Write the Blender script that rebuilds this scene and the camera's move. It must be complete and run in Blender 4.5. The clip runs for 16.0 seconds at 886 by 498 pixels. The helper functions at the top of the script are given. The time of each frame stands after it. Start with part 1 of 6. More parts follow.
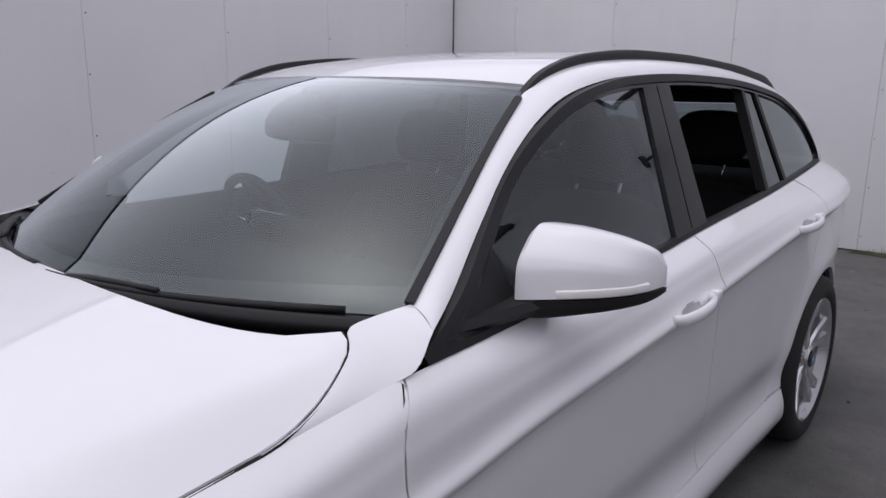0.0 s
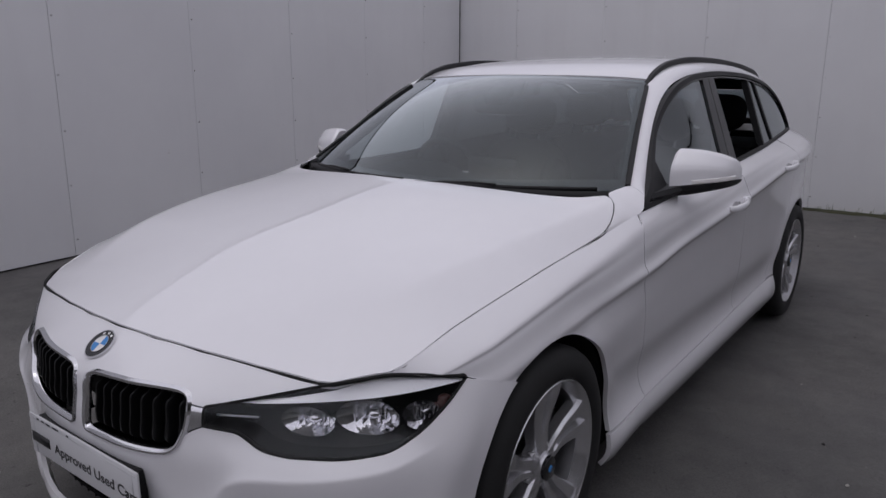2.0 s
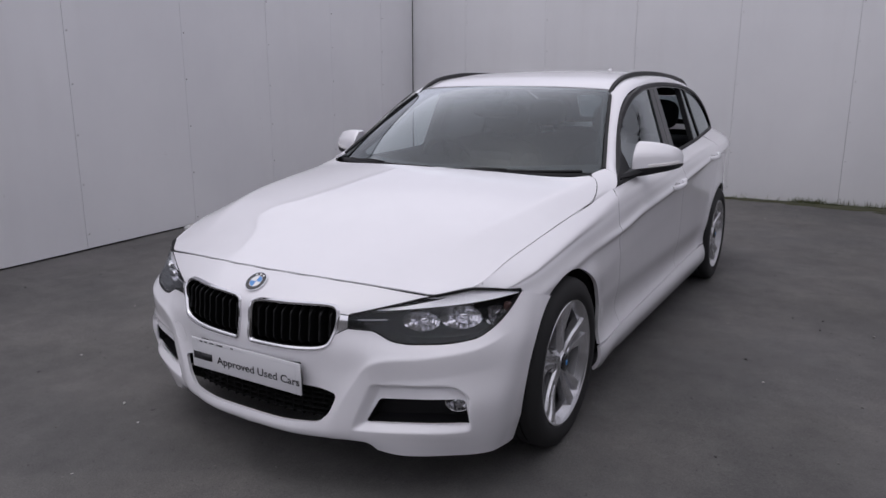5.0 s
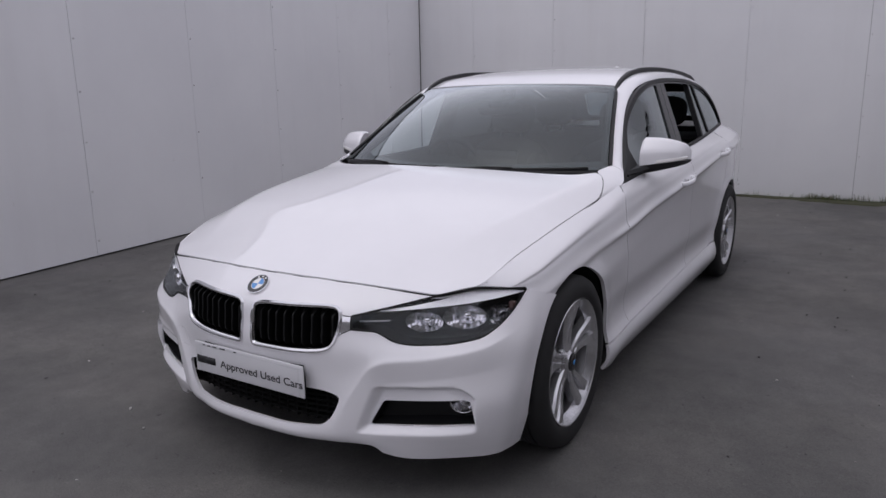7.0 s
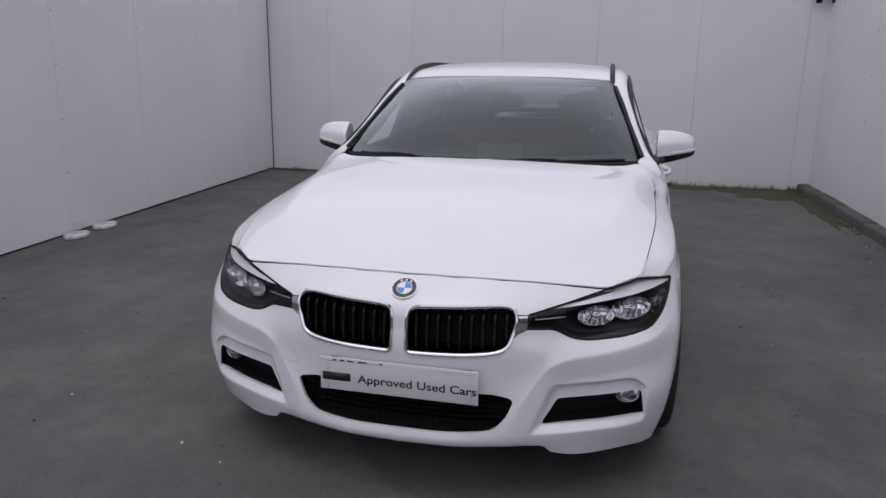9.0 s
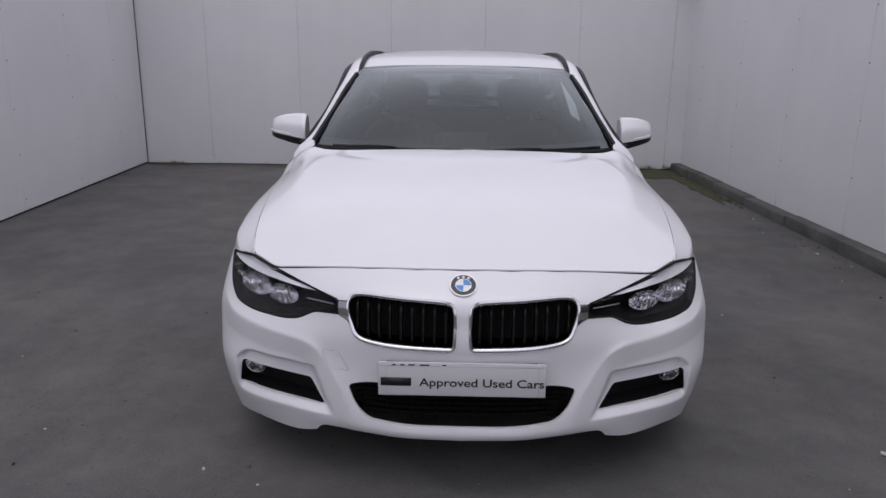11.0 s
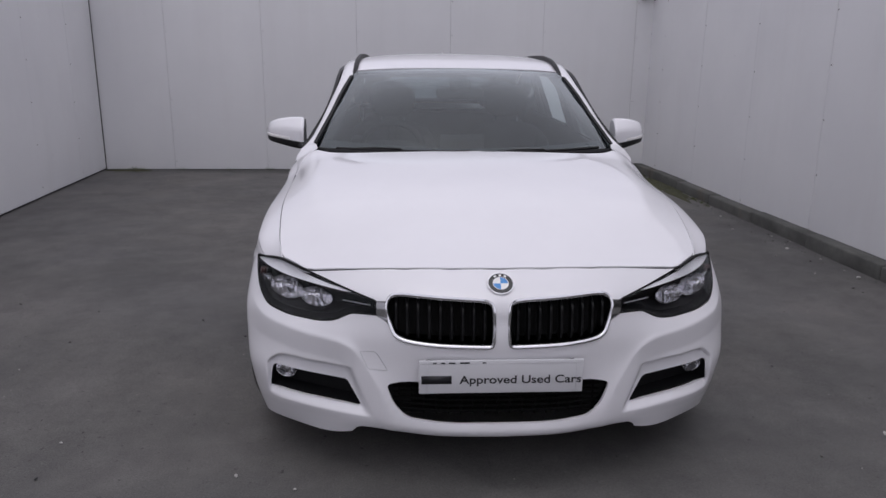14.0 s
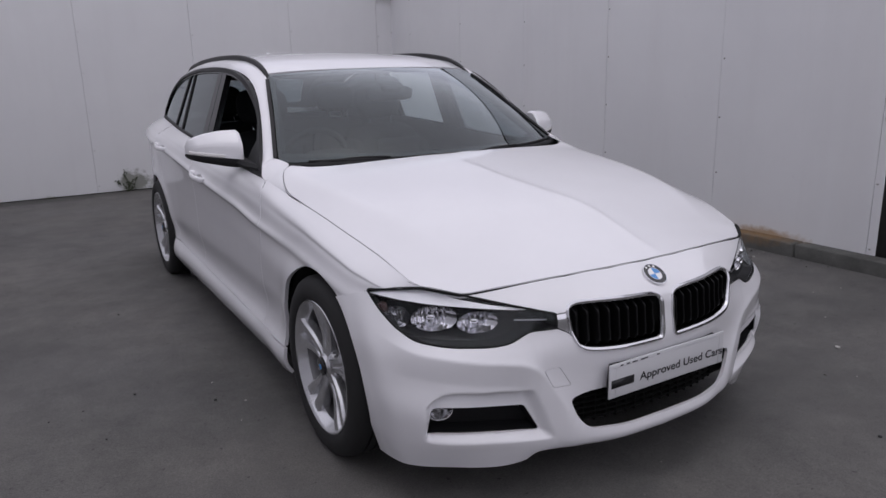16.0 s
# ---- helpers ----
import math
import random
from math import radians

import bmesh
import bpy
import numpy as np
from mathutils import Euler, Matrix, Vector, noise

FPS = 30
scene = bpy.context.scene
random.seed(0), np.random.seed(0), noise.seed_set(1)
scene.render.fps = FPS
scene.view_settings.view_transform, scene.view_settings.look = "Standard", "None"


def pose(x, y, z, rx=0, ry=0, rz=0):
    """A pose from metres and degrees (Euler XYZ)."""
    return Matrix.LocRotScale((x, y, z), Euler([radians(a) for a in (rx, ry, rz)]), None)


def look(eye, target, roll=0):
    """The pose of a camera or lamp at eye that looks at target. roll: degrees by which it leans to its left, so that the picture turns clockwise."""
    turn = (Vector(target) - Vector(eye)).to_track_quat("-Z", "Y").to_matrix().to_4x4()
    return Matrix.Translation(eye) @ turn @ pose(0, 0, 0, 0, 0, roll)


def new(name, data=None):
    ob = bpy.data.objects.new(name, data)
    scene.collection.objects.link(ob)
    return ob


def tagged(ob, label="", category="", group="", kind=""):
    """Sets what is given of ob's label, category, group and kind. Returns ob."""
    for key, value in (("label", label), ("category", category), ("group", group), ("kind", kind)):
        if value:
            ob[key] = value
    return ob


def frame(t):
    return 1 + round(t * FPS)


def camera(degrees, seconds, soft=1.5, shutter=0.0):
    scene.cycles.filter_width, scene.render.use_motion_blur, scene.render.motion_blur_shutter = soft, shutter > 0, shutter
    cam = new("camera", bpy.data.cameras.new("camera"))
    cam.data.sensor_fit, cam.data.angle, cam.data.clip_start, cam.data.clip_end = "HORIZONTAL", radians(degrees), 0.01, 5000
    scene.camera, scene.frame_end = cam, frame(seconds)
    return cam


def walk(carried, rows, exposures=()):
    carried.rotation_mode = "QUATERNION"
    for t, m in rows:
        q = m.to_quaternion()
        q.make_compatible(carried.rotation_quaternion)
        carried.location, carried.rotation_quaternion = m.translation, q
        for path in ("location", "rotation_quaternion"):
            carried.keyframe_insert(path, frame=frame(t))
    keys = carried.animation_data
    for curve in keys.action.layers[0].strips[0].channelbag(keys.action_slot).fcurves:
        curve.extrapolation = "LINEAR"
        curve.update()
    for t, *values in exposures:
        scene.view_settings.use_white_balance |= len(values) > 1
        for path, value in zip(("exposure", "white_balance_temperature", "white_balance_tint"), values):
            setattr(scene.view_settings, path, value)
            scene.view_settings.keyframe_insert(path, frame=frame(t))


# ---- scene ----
cam = camera(63.9, 16.0)
PATH = [
    (0, (1.483, 0.724, 1.301), (0.214, 2.208, 0.867), 0.7),
    (0.5, (1.524, 0.375, 1.303), (0.267, 1.87, 0.875), -0.4),
    (1, (1.53, -0.006, 1.305), (0.331, 1.526, 0.84), -0.5),
    (1.5, (1.61, -0.354, 1.291), (0.422, 1.176, 0.794), -0.5),
    (2, (1.648, -0.741, 1.305), (0.487, 0.822, 0.846), 0.2),
    (2.5, (1.697, -1.034, 1.315), (0.575, 0.549, 0.83), 1.7),
    (3, (1.773, -1.277, 1.324), (0.684, 0.33, 0.844), 2.0),
    (3.5, (1.734, -1.541, 1.308), (0.706, 0.112, 0.851), 1.2),
    (4, (1.754, -1.625, 1.338), (0.756, 0.048, 0.886), 1.0),
    (6.5, (1.768, -1.603, 1.331), (0.747, 0.058, 0.887), -1.2),
    (7, (1.774, -1.583, 1.317), (0.745, 0.074, 0.877), -1.0),
    (7.5, (1.657, -1.646, 1.308), (0.673, 0.034, 0.852), -0.3),
    (8, (1.355, -1.833, 1.308), (0.529, -0.073, 0.841), 0.0),
    (8.5, (1.003, -1.866, 1.308), (0.294, -0.057, 0.836), 0.3),
    (9, (0.618, -1.983, 1.323), (0.163, -0.093, 0.854), 0.7),
    (9.5, (0.32, -1.988, 1.337), (0.054, -0.066, 0.853), 0.7),
    (12, (-0.045, -2.033, 1.334), (-0.052, -0.098, 0.828), 0.2),
    (12.5, (-0.042, -2.033, 1.335), (-0.043, -0.098, 0.827), -0.4),
    (13, (-0.038, -2.035, 1.338), (-0.036, -0.101, 0.828), -0.5),
    (13.5, (-0.056, -2.028, 1.328), (-0.051, -0.094, 0.819), -0.3),
    (14, (-0.297, -2.048, 1.329), (-0.192, -0.112, 0.838), 0.5),
    (14.5, (-0.632, -2.004, 1.32), (-0.315, -0.095, 0.814), 0.9),
    (15, (-0.964, -1.847, 1.326), (-0.416, 0.005, 0.808), -0.7),
    (15.5, (-1.398, -1.696, 1.362), (-0.584, 0.062, 0.863), -0.7),
    (16, (-1.684, -1.44, 1.329), (-0.691, 0.224, 0.833), -1.3),
]
walk(cam, [(t, look(eye, target, roll)) for t, eye, target, roll in PATH],
     exposures=((0, 0.13), (0.5, -0.06), (1, -0.38), (1.5, -0.5), (2, -0.47), (2.5, -0.42), (3, -0.25), (3.5, -0.13), (4, -0.03), (7, -0.09), (12.5, -0.12), (16, -0.13)))

# ---- world and light: a bright overcast day ----
world = bpy.data.worlds.new("overcast_sky")
scene.world = world
world.use_nodes = True
wn, wl = world.node_tree.nodes, world.node_tree.links
sky = wn.new("ShaderNodeTexSky")
sky.sky_type, sky.sun_disc = "NISHITA", False
sky.sun_elevation, sky.sun_rotation = radians(74), radians(200)
sky.air_density, sky.dust_density, sky.ozone_density = 1.0, 6.0, 1.0
grey = wn.new("ShaderNodeHueSaturation")
grey.inputs["Saturation"].default_value, grey.inputs["Value"].default_value = 0.2, 0.13
cloud = wn.new("ShaderNodeMix")
cloud.data_type = "RGBA"
cloud.inputs[0].default_value = 0.72
cloud.inputs[7].default_value = (0.82, 0.80, 0.97, 1)
wl.new(sky.outputs["Color"], grey.inputs["Color"])
wl.new(grey.outputs["Color"], cloud.inputs[6])
wl.new(cloud.outputs[2], wn["Background"].inputs["Color"])
wn["Background"].inputs["Strength"].default_value = 1.0
sun = new("sun", bpy.data.lights.new("sun", "SUN"))
sun.data.energy, sun.data.angle, sun.data.color = 0.5, radians(150), (1.0, 0.97, 0.95)
sun.matrix_world = look((0, 0, 20), (20 / math.tan(radians(74)) * 0.34, 20 / math.tan(radians(74)) * 0.94, 0))

# ---- materials ----
def material(name, color, rough=0.5, metal=0.0, coat=0.0, spec=0.5):
    m = bpy.data.materials.new(name)
    m.use_nodes = True
    b = m.node_tree.nodes["Principled BSDF"]
    b.inputs["Base Color"].default_value = (*color, 1)
    b.inputs["Roughness"].default_value = rough
    b.inputs["Metallic"].default_value = metal
    b.inputs["Coat Weight"].default_value = coat
    b.inputs["Coat Roughness"].default_value = 0.1
    b.inputs["Specular IOR Level"].default_value = spec
    return m


def noise_node(m, scale, detail=4.0, rough=0.6, stretch=(1, 1, 1), world_space=False):
    n, l = m.node_tree.nodes, m.node_tree.links
    tc, mp, nz = n.new("ShaderNodeNewGeometry" if world_space else "ShaderNodeTexCoord"), n.new("ShaderNodeMapping"), n.new("ShaderNodeTexNoise")
    mp.inputs["Scale"].default_value = stretch
    nz.inputs["Scale"].default_value, nz.inputs["Detail"].default_value, nz.inputs["Roughness"].default_value = scale, detail, rough
    l.new(tc.outputs["Position" if world_space else "Object"], mp.inputs["Vector"])
    l.new(mp.outputs["Vector"], nz.inputs["Vector"])
    return nz.outputs["Fac"]


def patch(m, centre, size, ragged=0.5, scale=9.0):
    """A ragged patch: 1 at its centre, fading to 0 at about its size."""
    n, l = m.node_tree.nodes, m.node_tree.links
    g, sub, div, ln = n.new("ShaderNodeNewGeometry"), n.new("ShaderNodeVectorMath"), n.new("ShaderNodeVectorMath"), n.new("ShaderNodeVectorMath")
    sub.operation, div.operation, ln.operation = "SUBTRACT", "DIVIDE", "LENGTH"
    sub.inputs[1].default_value, div.inputs[1].default_value = centre, size
    l.new(g.outputs["Position"], sub.inputs[0])
    l.new(sub.outputs[0], div.inputs[0])
    l.new(div.outputs[0], ln.inputs[0])
    k, a = n.new("ShaderNodeMath"), n.new("ShaderNodeMath")
    k.operation, a.operation, a.use_clamp = "MULTIPLY_ADD", "SUBTRACT", True
    l.new(noise_node(m, scale, 5, 0.7, world_space=True), k.inputs[0])
    k.inputs[1].default_value, k.inputs[2].default_value = 2 * ragged, 1 - ragged
    l.new(k.outputs[0], a.inputs[0])
    l.new(ln.outputs["Value"], a.inputs[1])
    return a.outputs[0]


def ramp(m, fac, stops):
    n, l = m.node_tree.nodes, m.node_tree.links
    r = n.new("ShaderNodeValToRGB")
    while len(r.color_ramp.elements) < len(stops):
        r.color_ramp.elements.new(0.5)
    for e, (p, c) in zip(r.color_ramp.elements, stops):
        e.position, e.color = p, (*c, 1) if len(c) == 3 else c
    l.new(fac, r.inputs["Fac"])
    return r.outputs["Color"]


def blend(m, fac, a, b, mode="MIX"):
    n, l = m.node_tree.nodes, m.node_tree.links
    x = n.new("ShaderNodeMix")
    x.data_type, x.blend_type = "RGBA", mode
    for socket, v in ((x.inputs[0], fac), (x.inputs[6], a), (x.inputs[7], b)):
        if isinstance(v, (int, float)):
            socket.default_value = v
        elif isinstance(v, tuple):
            socket.default_value = (*v, 1)
        else:
            l.new(v, socket)
    return x.outputs[2]


def bsdf(m):
    return m.node_tree.nodes["Principled BSDF"]


def set_in(m, name, out):
    m.node_tree.links.new(out, bsdf(m).inputs[name])


def bump(m, fac, strength, distance):
    n, l = m.node_tree.nodes, m.node_tree.links
    b = n.new("ShaderNodeBump")
    b.inputs["Strength"].default_value, b.inputs["Distance"].default_value = strength, distance
    l.new(fac, b.inputs["Height"])
    if bsdf(m).inputs["Normal"].links:
        l.new(bsdf(m).inputs["Normal"].links[0].from_socket, b.inputs["Normal"])
    l.new(b.outputs["Normal"], bsdf(m).inputs["Normal"])


def glass(name, tint, gloss=0.0, amount=1.0):
    """Thin glass: tinted see-through with a Fresnel gloss."""
    m = bpy.data.materials.new(name)
    m.use_nodes = True
    n, l = m.node_tree.nodes, m.node_tree.links
    n.remove(n["Principled BSDF"])
    t, g, x, f = n.new("ShaderNodeBsdfTransparent"), n.new("ShaderNodeBsdfGlossy"), n.new("ShaderNodeMixShader"), n.new("ShaderNodeLayerWeight")
    t.inputs["Color"].default_value = (*tint, 1)
    g.inputs["Roughness"].default_value = gloss
    g.inputs["Color"].default_value = (0.93, 0.985, 1.0, 1)
    f.inputs["Blend"].default_value = 0.5
    q, k = n.new("ShaderNodeMath"), n.new("ShaderNodeMath")
    q.operation, k.operation, k.use_clamp = "POWER", "MULTIPLY_ADD", True
    q.inputs[1].default_value = 5.0
    k.inputs[1].default_value, k.inputs[2].default_value = 0.9 * amount, 0.04 * amount
    l.new(f.outputs["Facing"], q.inputs[0])
    l.new(q.outputs[0], k.inputs[0])
    l.new(k.outputs[0], x.inputs["Fac"])
    l.new(t.outputs[0], x.inputs[1])
    l.new(g.outputs[0], x.inputs[2])
    l.new(x.outputs[0], n["Material Output"].inputs["Surface"])
    return m


CLEAR_BACK = glass("glass_back", (1, 1, 1), 0.0, 0.0)
PAINT = material("white_car_paint", (0.80, 0.79, 0.80), 0.32, 0.0, 1.0)
set_in(PAINT, "Base Color", blend(PAINT, ramp(PAINT, noise_node(PAINT, 3.0), [(0.35, (0, 0, 0)), (0.7, (1, 1, 1))]), (0.780, 0.772, 0.800), (0.808, 0.800, 0.828)))
set_in(PAINT, "Roughness", ramp(PAINT, noise_node(PAINT, 40.0), [(0.3, (0.28, 0.28, 0.28)), (0.7, (0.36, 0.36, 0.36))]))
bsdf(PAINT).inputs["Coat Roughness"].default_value = 0.03
BLACK_TRIM = material("black_plastic_trim", (0.011, 0.011, 0.012), 0.5, 0, 0, 0.3)
GLOSS_BLACK = material("gloss_black_trim", (0.008, 0.008, 0.009), 0.15, 0, 0.0, 0.4)
# near-black colour standing for the shade in openings, arches and underside
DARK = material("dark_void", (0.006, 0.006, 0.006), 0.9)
CHROME = material("chrome", (0.75, 0.75, 0.77), 0.12, 1.0)
# wheel interior colours, darkened to paint the shade behind the spokes
BARREL = material("shaded_brake_disc", (0.05, 0.05, 0.05), 0.6, 0.3)
SHADED_BARREL = material("shade_darkened_inner_rim", (0.17, 0.17, 0.175), 0.38, 0.85)
GAP_BLACK = material("black_gap_strip", (0.004, 0.004, 0.004), 0.9)
SATIN = material("satin_aluminium", (0.55, 0.55, 0.57), 0.3, 1.0)
RUBBER = material("tyre_rubber", (0.012, 0.012, 0.0125), 0.8)
bump(RUBBER, noise_node(RUBBER, 90.0), 0.3, 0.001)
ALLOY = material("silver_alloy_paint", (0.60, 0.60, 0.62), 0.24, 0.75, 0.5)
WINDSCREEN = glass("windscreen_glass", (0.48, 0.57, 0.58), 0.0, 2.2)
CLEAR = glass("clear_lens", (0.97, 0.97, 0.975), 0.0, 0.4)
SIDE_GLASS = glass("side_glass", (0.52, 0.56, 0.58), 0.0, 2.2)
TINTED = glass("privacy_glass", (0.10, 0.10, 0.105), 0.0, 1.3)
FABRIC = material("black_seat_cloth", (0.016, 0.016, 0.018), 0.85)
DASH = material("dark_grey_dashboard_plastic", (0.022, 0.022, 0.024), 0.9, 0, 0, 0.03)

WALL = material("white_painted_boards", (0.5, 0.5, 0.5), 0.55)
_big = ramp(WALL, noise_node(WALL, 0.7, 5, world_space=True), [(0.3, (0.665, 0.665, 0.68)), (0.75, (0.73, 0.73, 0.74))])
_streak = ramp(WALL, noise_node(WALL, 2.4, 5, 0.6, (1.2, 1.2, 0.10), True), [(0.5, (1, 1, 1)), (0.85, (0.945, 0.94, 0.935))])
_spot = ramp(WALL, noise_node(WALL, 22.0, 3, world_space=True), [(0.74, (1, 1, 1)), (0.8, (0.72, 0.70, 0.67))])
_wall = blend(WALL, 1.0, blend(WALL, 1.0, _big, _streak, "MULTIPLY"), _spot, "MULTIPLY")
_mould = ramp(WALL, patch(WALL, (-0.50, 7.58, 0.10), (0.30, 0.2, 0.20), 0.75, 14.0), [(0.25, (0, 0, 0)), (0.6, (0.75, 0.75, 0.75))])
_rust = ramp(WALL, patch(WALL, (2.95, 1.70, 0.09), (0.3, 0.42, 0.060), 0.6, 16.0), [(0.1, (0, 0, 0)), (0.7, (0.75, 0.75, 0.75))])
set_in(WALL, "Base Color", blend(WALL, _rust, blend(WALL, _mould, _wall, (0.12, 0.125, 0.09)), (0.34, 0.20, 0.07)))
bump(WALL, noise_node(WALL, 1.6, 3, world_space=True), 0.25, 0.02)
bump(WALL, noise_node(WALL, 180.0, 4, world_space=True), 0.12, 0.001)
ASPHALT = material("worn_asphalt", (0.05, 0.05, 0.05), 0.85)
_p = ramp(ASPHALT, noise_node(ASPHALT, 0.9, 6, 0.65), [(0.3, (0.070, 0.068, 0.068)), (0.5, (0.098, 0.095, 0.092)), (0.62, (0.112, 0.107, 0.103)), (0.8, (0.158, 0.151, 0.144))])
_g = ramp(ASPHALT, noise_node(ASPHALT, 160.0, 5, 0.8), [(0.3, (0.65, 0.65, 0.65)), (0.7, (1.35, 1.35, 1.35))])
_k = ramp(ASPHALT, noise_node(ASPHALT, 34.0, 3, 0.6), [(0.27, (0.45, 0.45, 0.45)), (0.34, (1, 1, 1)), (0.70, (1, 1, 1)), (0.78, (1.5, 1.48, 1.44))])
_w = ramp(ASPHALT, noise_node(ASPHALT, 5.0, 5, 0.7), [(0.35, (0.86, 0.86, 0.86)), (0.65, (1.12, 1.12, 1.11))])
_s = ramp(ASPHALT, noise_node(ASPHALT, 0.55, 7, 0.72), [(0.34, (0.84, 0.84, 0.84)), (0.50, (1.03, 1.03, 1.03)), (0.64, (1.12, 1.11, 1.09))])
_ground = blend(ASPHALT, 1.0, blend(ASPHALT, 1.0, blend(ASPHALT, 1.0, blend(ASPHALT, 1.0, _p, _g, "MULTIPLY"), _k, "MULTIPLY"), _w, "MULTIPLY"), _s, "MULTIPLY")
# asphalt goes raggedly darker towards the back wall's foot
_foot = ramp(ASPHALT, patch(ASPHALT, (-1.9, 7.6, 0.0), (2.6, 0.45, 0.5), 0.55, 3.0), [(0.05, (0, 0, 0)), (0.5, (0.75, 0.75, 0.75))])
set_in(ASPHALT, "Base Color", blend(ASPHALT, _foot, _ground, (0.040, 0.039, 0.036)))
set_in(ASPHALT, "Roughness", ramp(ASPHALT, noise_node(ASPHALT, 0.7, 5), [(0.35, (0.62, 0.62, 0.62)), (0.65, (0.9, 0.9, 0.9))]))
bump(ASPHALT, noise_node(ASPHALT, 2.0, 4), 0.3, 0.02)
bump(ASPHALT, noise_node(ASPHALT, 220.0, 4), 0.6, 0.004)
CONCRETE = material("damp_concrete_kerb", (0.2, 0.2, 0.19), 0.85)
_c = ramp(CONCRETE, noise_node(CONCRETE, 2.2, 6, 0.7), [(0.3, (0.045, 0.045, 0.042)), (0.6, (0.10, 0.10, 0.093)), (0.8, (0.19, 0.18, 0.165))])
_r = ramp(CONCRETE, noise_node(CONCRETE, 0.9, 3), [(0.58, (0, 0, 0)), (0.72, (0.8, 0.8, 0.8))])
_ru = ramp(CONCRETE, patch(CONCRETE, (2.93, 1.80, 0.09), (0.16, 0.55, 0.10), 0.5, 12.0), [(0.1, (0, 0, 0)), (0.7, (0.8, 0.8, 0.8))])
set_in(CONCRETE, "Base Color", blend(CONCRETE, _ru, blend(CONCRETE, _r, _c, (0.13, 0.085, 0.045)), (0.20, 0.115, 0.045)))
bump(CONCRETE, noise_node(CONCRETE, 60.0, 5), 0.6, 0.006)
SCREW = material("grey_screw_head", (0.25, 0.24, 0.23), 0.5, 0.6)


# ---- mesh tools ----
def link_mesh(name, me, mat, parent=None, label=""):
    ob = new(name, me)
    if mat is not None:
        me.materials.clear()
        me.materials.append(mat)
    if parent is not None:
        ob.parent = parent
    if label:
        ob["label"] = label
    return ob


def part(name, bm, mat, parent, label="", smooth=True):
    """Link a bmesh as one mesh object under a thing or a part."""
    me = bpy.data.meshes.new(name)
    for f in bm.faces:
        f.smooth = smooth
    bm.to_mesh(me)
    bm.free()
    return link_mesh(name, me, mat, parent, label)


def sharp(ob, degrees=35):
    """Shade smooth with hard edges past an angle."""
    me = ob.data
    bm = bmesh.new()
    bm.from_mesh(me)
    for e in bm.edges:
        e.smooth = len(e.link_faces) == 2 and e.calc_face_angle(3.2) < radians(degrees)
    for f in bm.faces:
        f.smooth = True
    bm.to_mesh(me)
    bm.free()
    return ob


def fn(*pairs):
    """A smooth scalar function through (s, value) pairs, with no overshoot."""
    t, v = np.array([p[0] for p in pairs], float), np.array([p[1] for p in pairs], float)
    h, d = np.diff(t), np.diff(v) / np.diff(t)
    m = np.zeros(len(t))
    m[0], m[-1] = d[0], d[-1]
    for i in range(1, len(t) - 1):
        if d[i - 1] * d[i] > 0:
            w1, w2 = 2 * h[i] + h[i - 1], h[i] + 2 * h[i - 1]
            m[i] = (w1 + w2) / (w1 / d[i - 1] + w2 / d[i])

    def at(s):
        s = np.clip(np.asarray(s, float), t[0], t[-1])
        i = np.clip(np.searchsorted(t, s, side="right") - 1, 0, len(t) - 2)
        k = (s - t[i]) / h[i]
        return ((1 + 2 * k) * (1 - k) ** 2 * v[i] + k * (1 - k) ** 2 * h[i] * m[i] + k * k * (3 - 2 * k) * v[i + 1] + k * k * (k - 1) * h[i] * m[i + 1])

    return at


def curve_through(pts, s, knots=None):
    """Points at parameters s (0..1) of a smooth curve through pts (an array n x k), knots by chord length or as given."""
    pts, s = np.asarray(pts, float), np.asarray(s, float)
    if knots is None:
        knots = np.concatenate([[0], np.cumsum(np.linalg.norm(np.diff(pts, axis=0), axis=1))])
        knots = knots / knots[-1]
    t = np.asarray(knots, float)
    h = np.diff(t)
    d = np.diff(pts, axis=0) / h[:, None]
    m = np.zeros_like(pts)
    m[0], m[-1] = d[0], d[-1]
    m[1:-1] = (d[:-1] * h[1:, None] + d[1:] * h[:-1, None]) / (h[:-1] + h[1:])[:, None]
    i = np.clip(np.searchsorted(t, s, side="right") - 1, 0, len(t) - 2)
    k, hh = ((s - t[i]) / h[i])[:, None], h[i][:, None]
    return (1 + 2 * k) * (1 - k) ** 2 * pts[i] + k * (1 - k) ** 2 * hh * m[i] + k * k * (3 - 2 * k) * pts[i + 1] + k * k * (k - 1) * hh * m[i + 1]


def rounded(points, r=0.01, n=5):
    """A closed 2D outline with rounded corners; a point may carry its own radius as a third number."""
    out, c = [], len(points)
    for i, p in enumerate(points):
        a, b = Vector(points[i - 1][:2]), Vector(points[(i + 1) % c][:2])
        q, rr = Vector(p[:2]), (p[2] if len(p) > 2 else r)
        u, v = a - q, b - q
        d = min(rr, u.length * 0.45, v.length * 0.45)
        if d < 1e-5:
            out.append(tuple(q))
            continue
        s, e = q + u.normalized() * d, q + v.normalized() * d
        for k in range(n + 1):
            t = k / n
            out.append(tuple(s * (1 - t) ** 2 + q * 2 * t * (1 - t) + e * t * t))
    return out


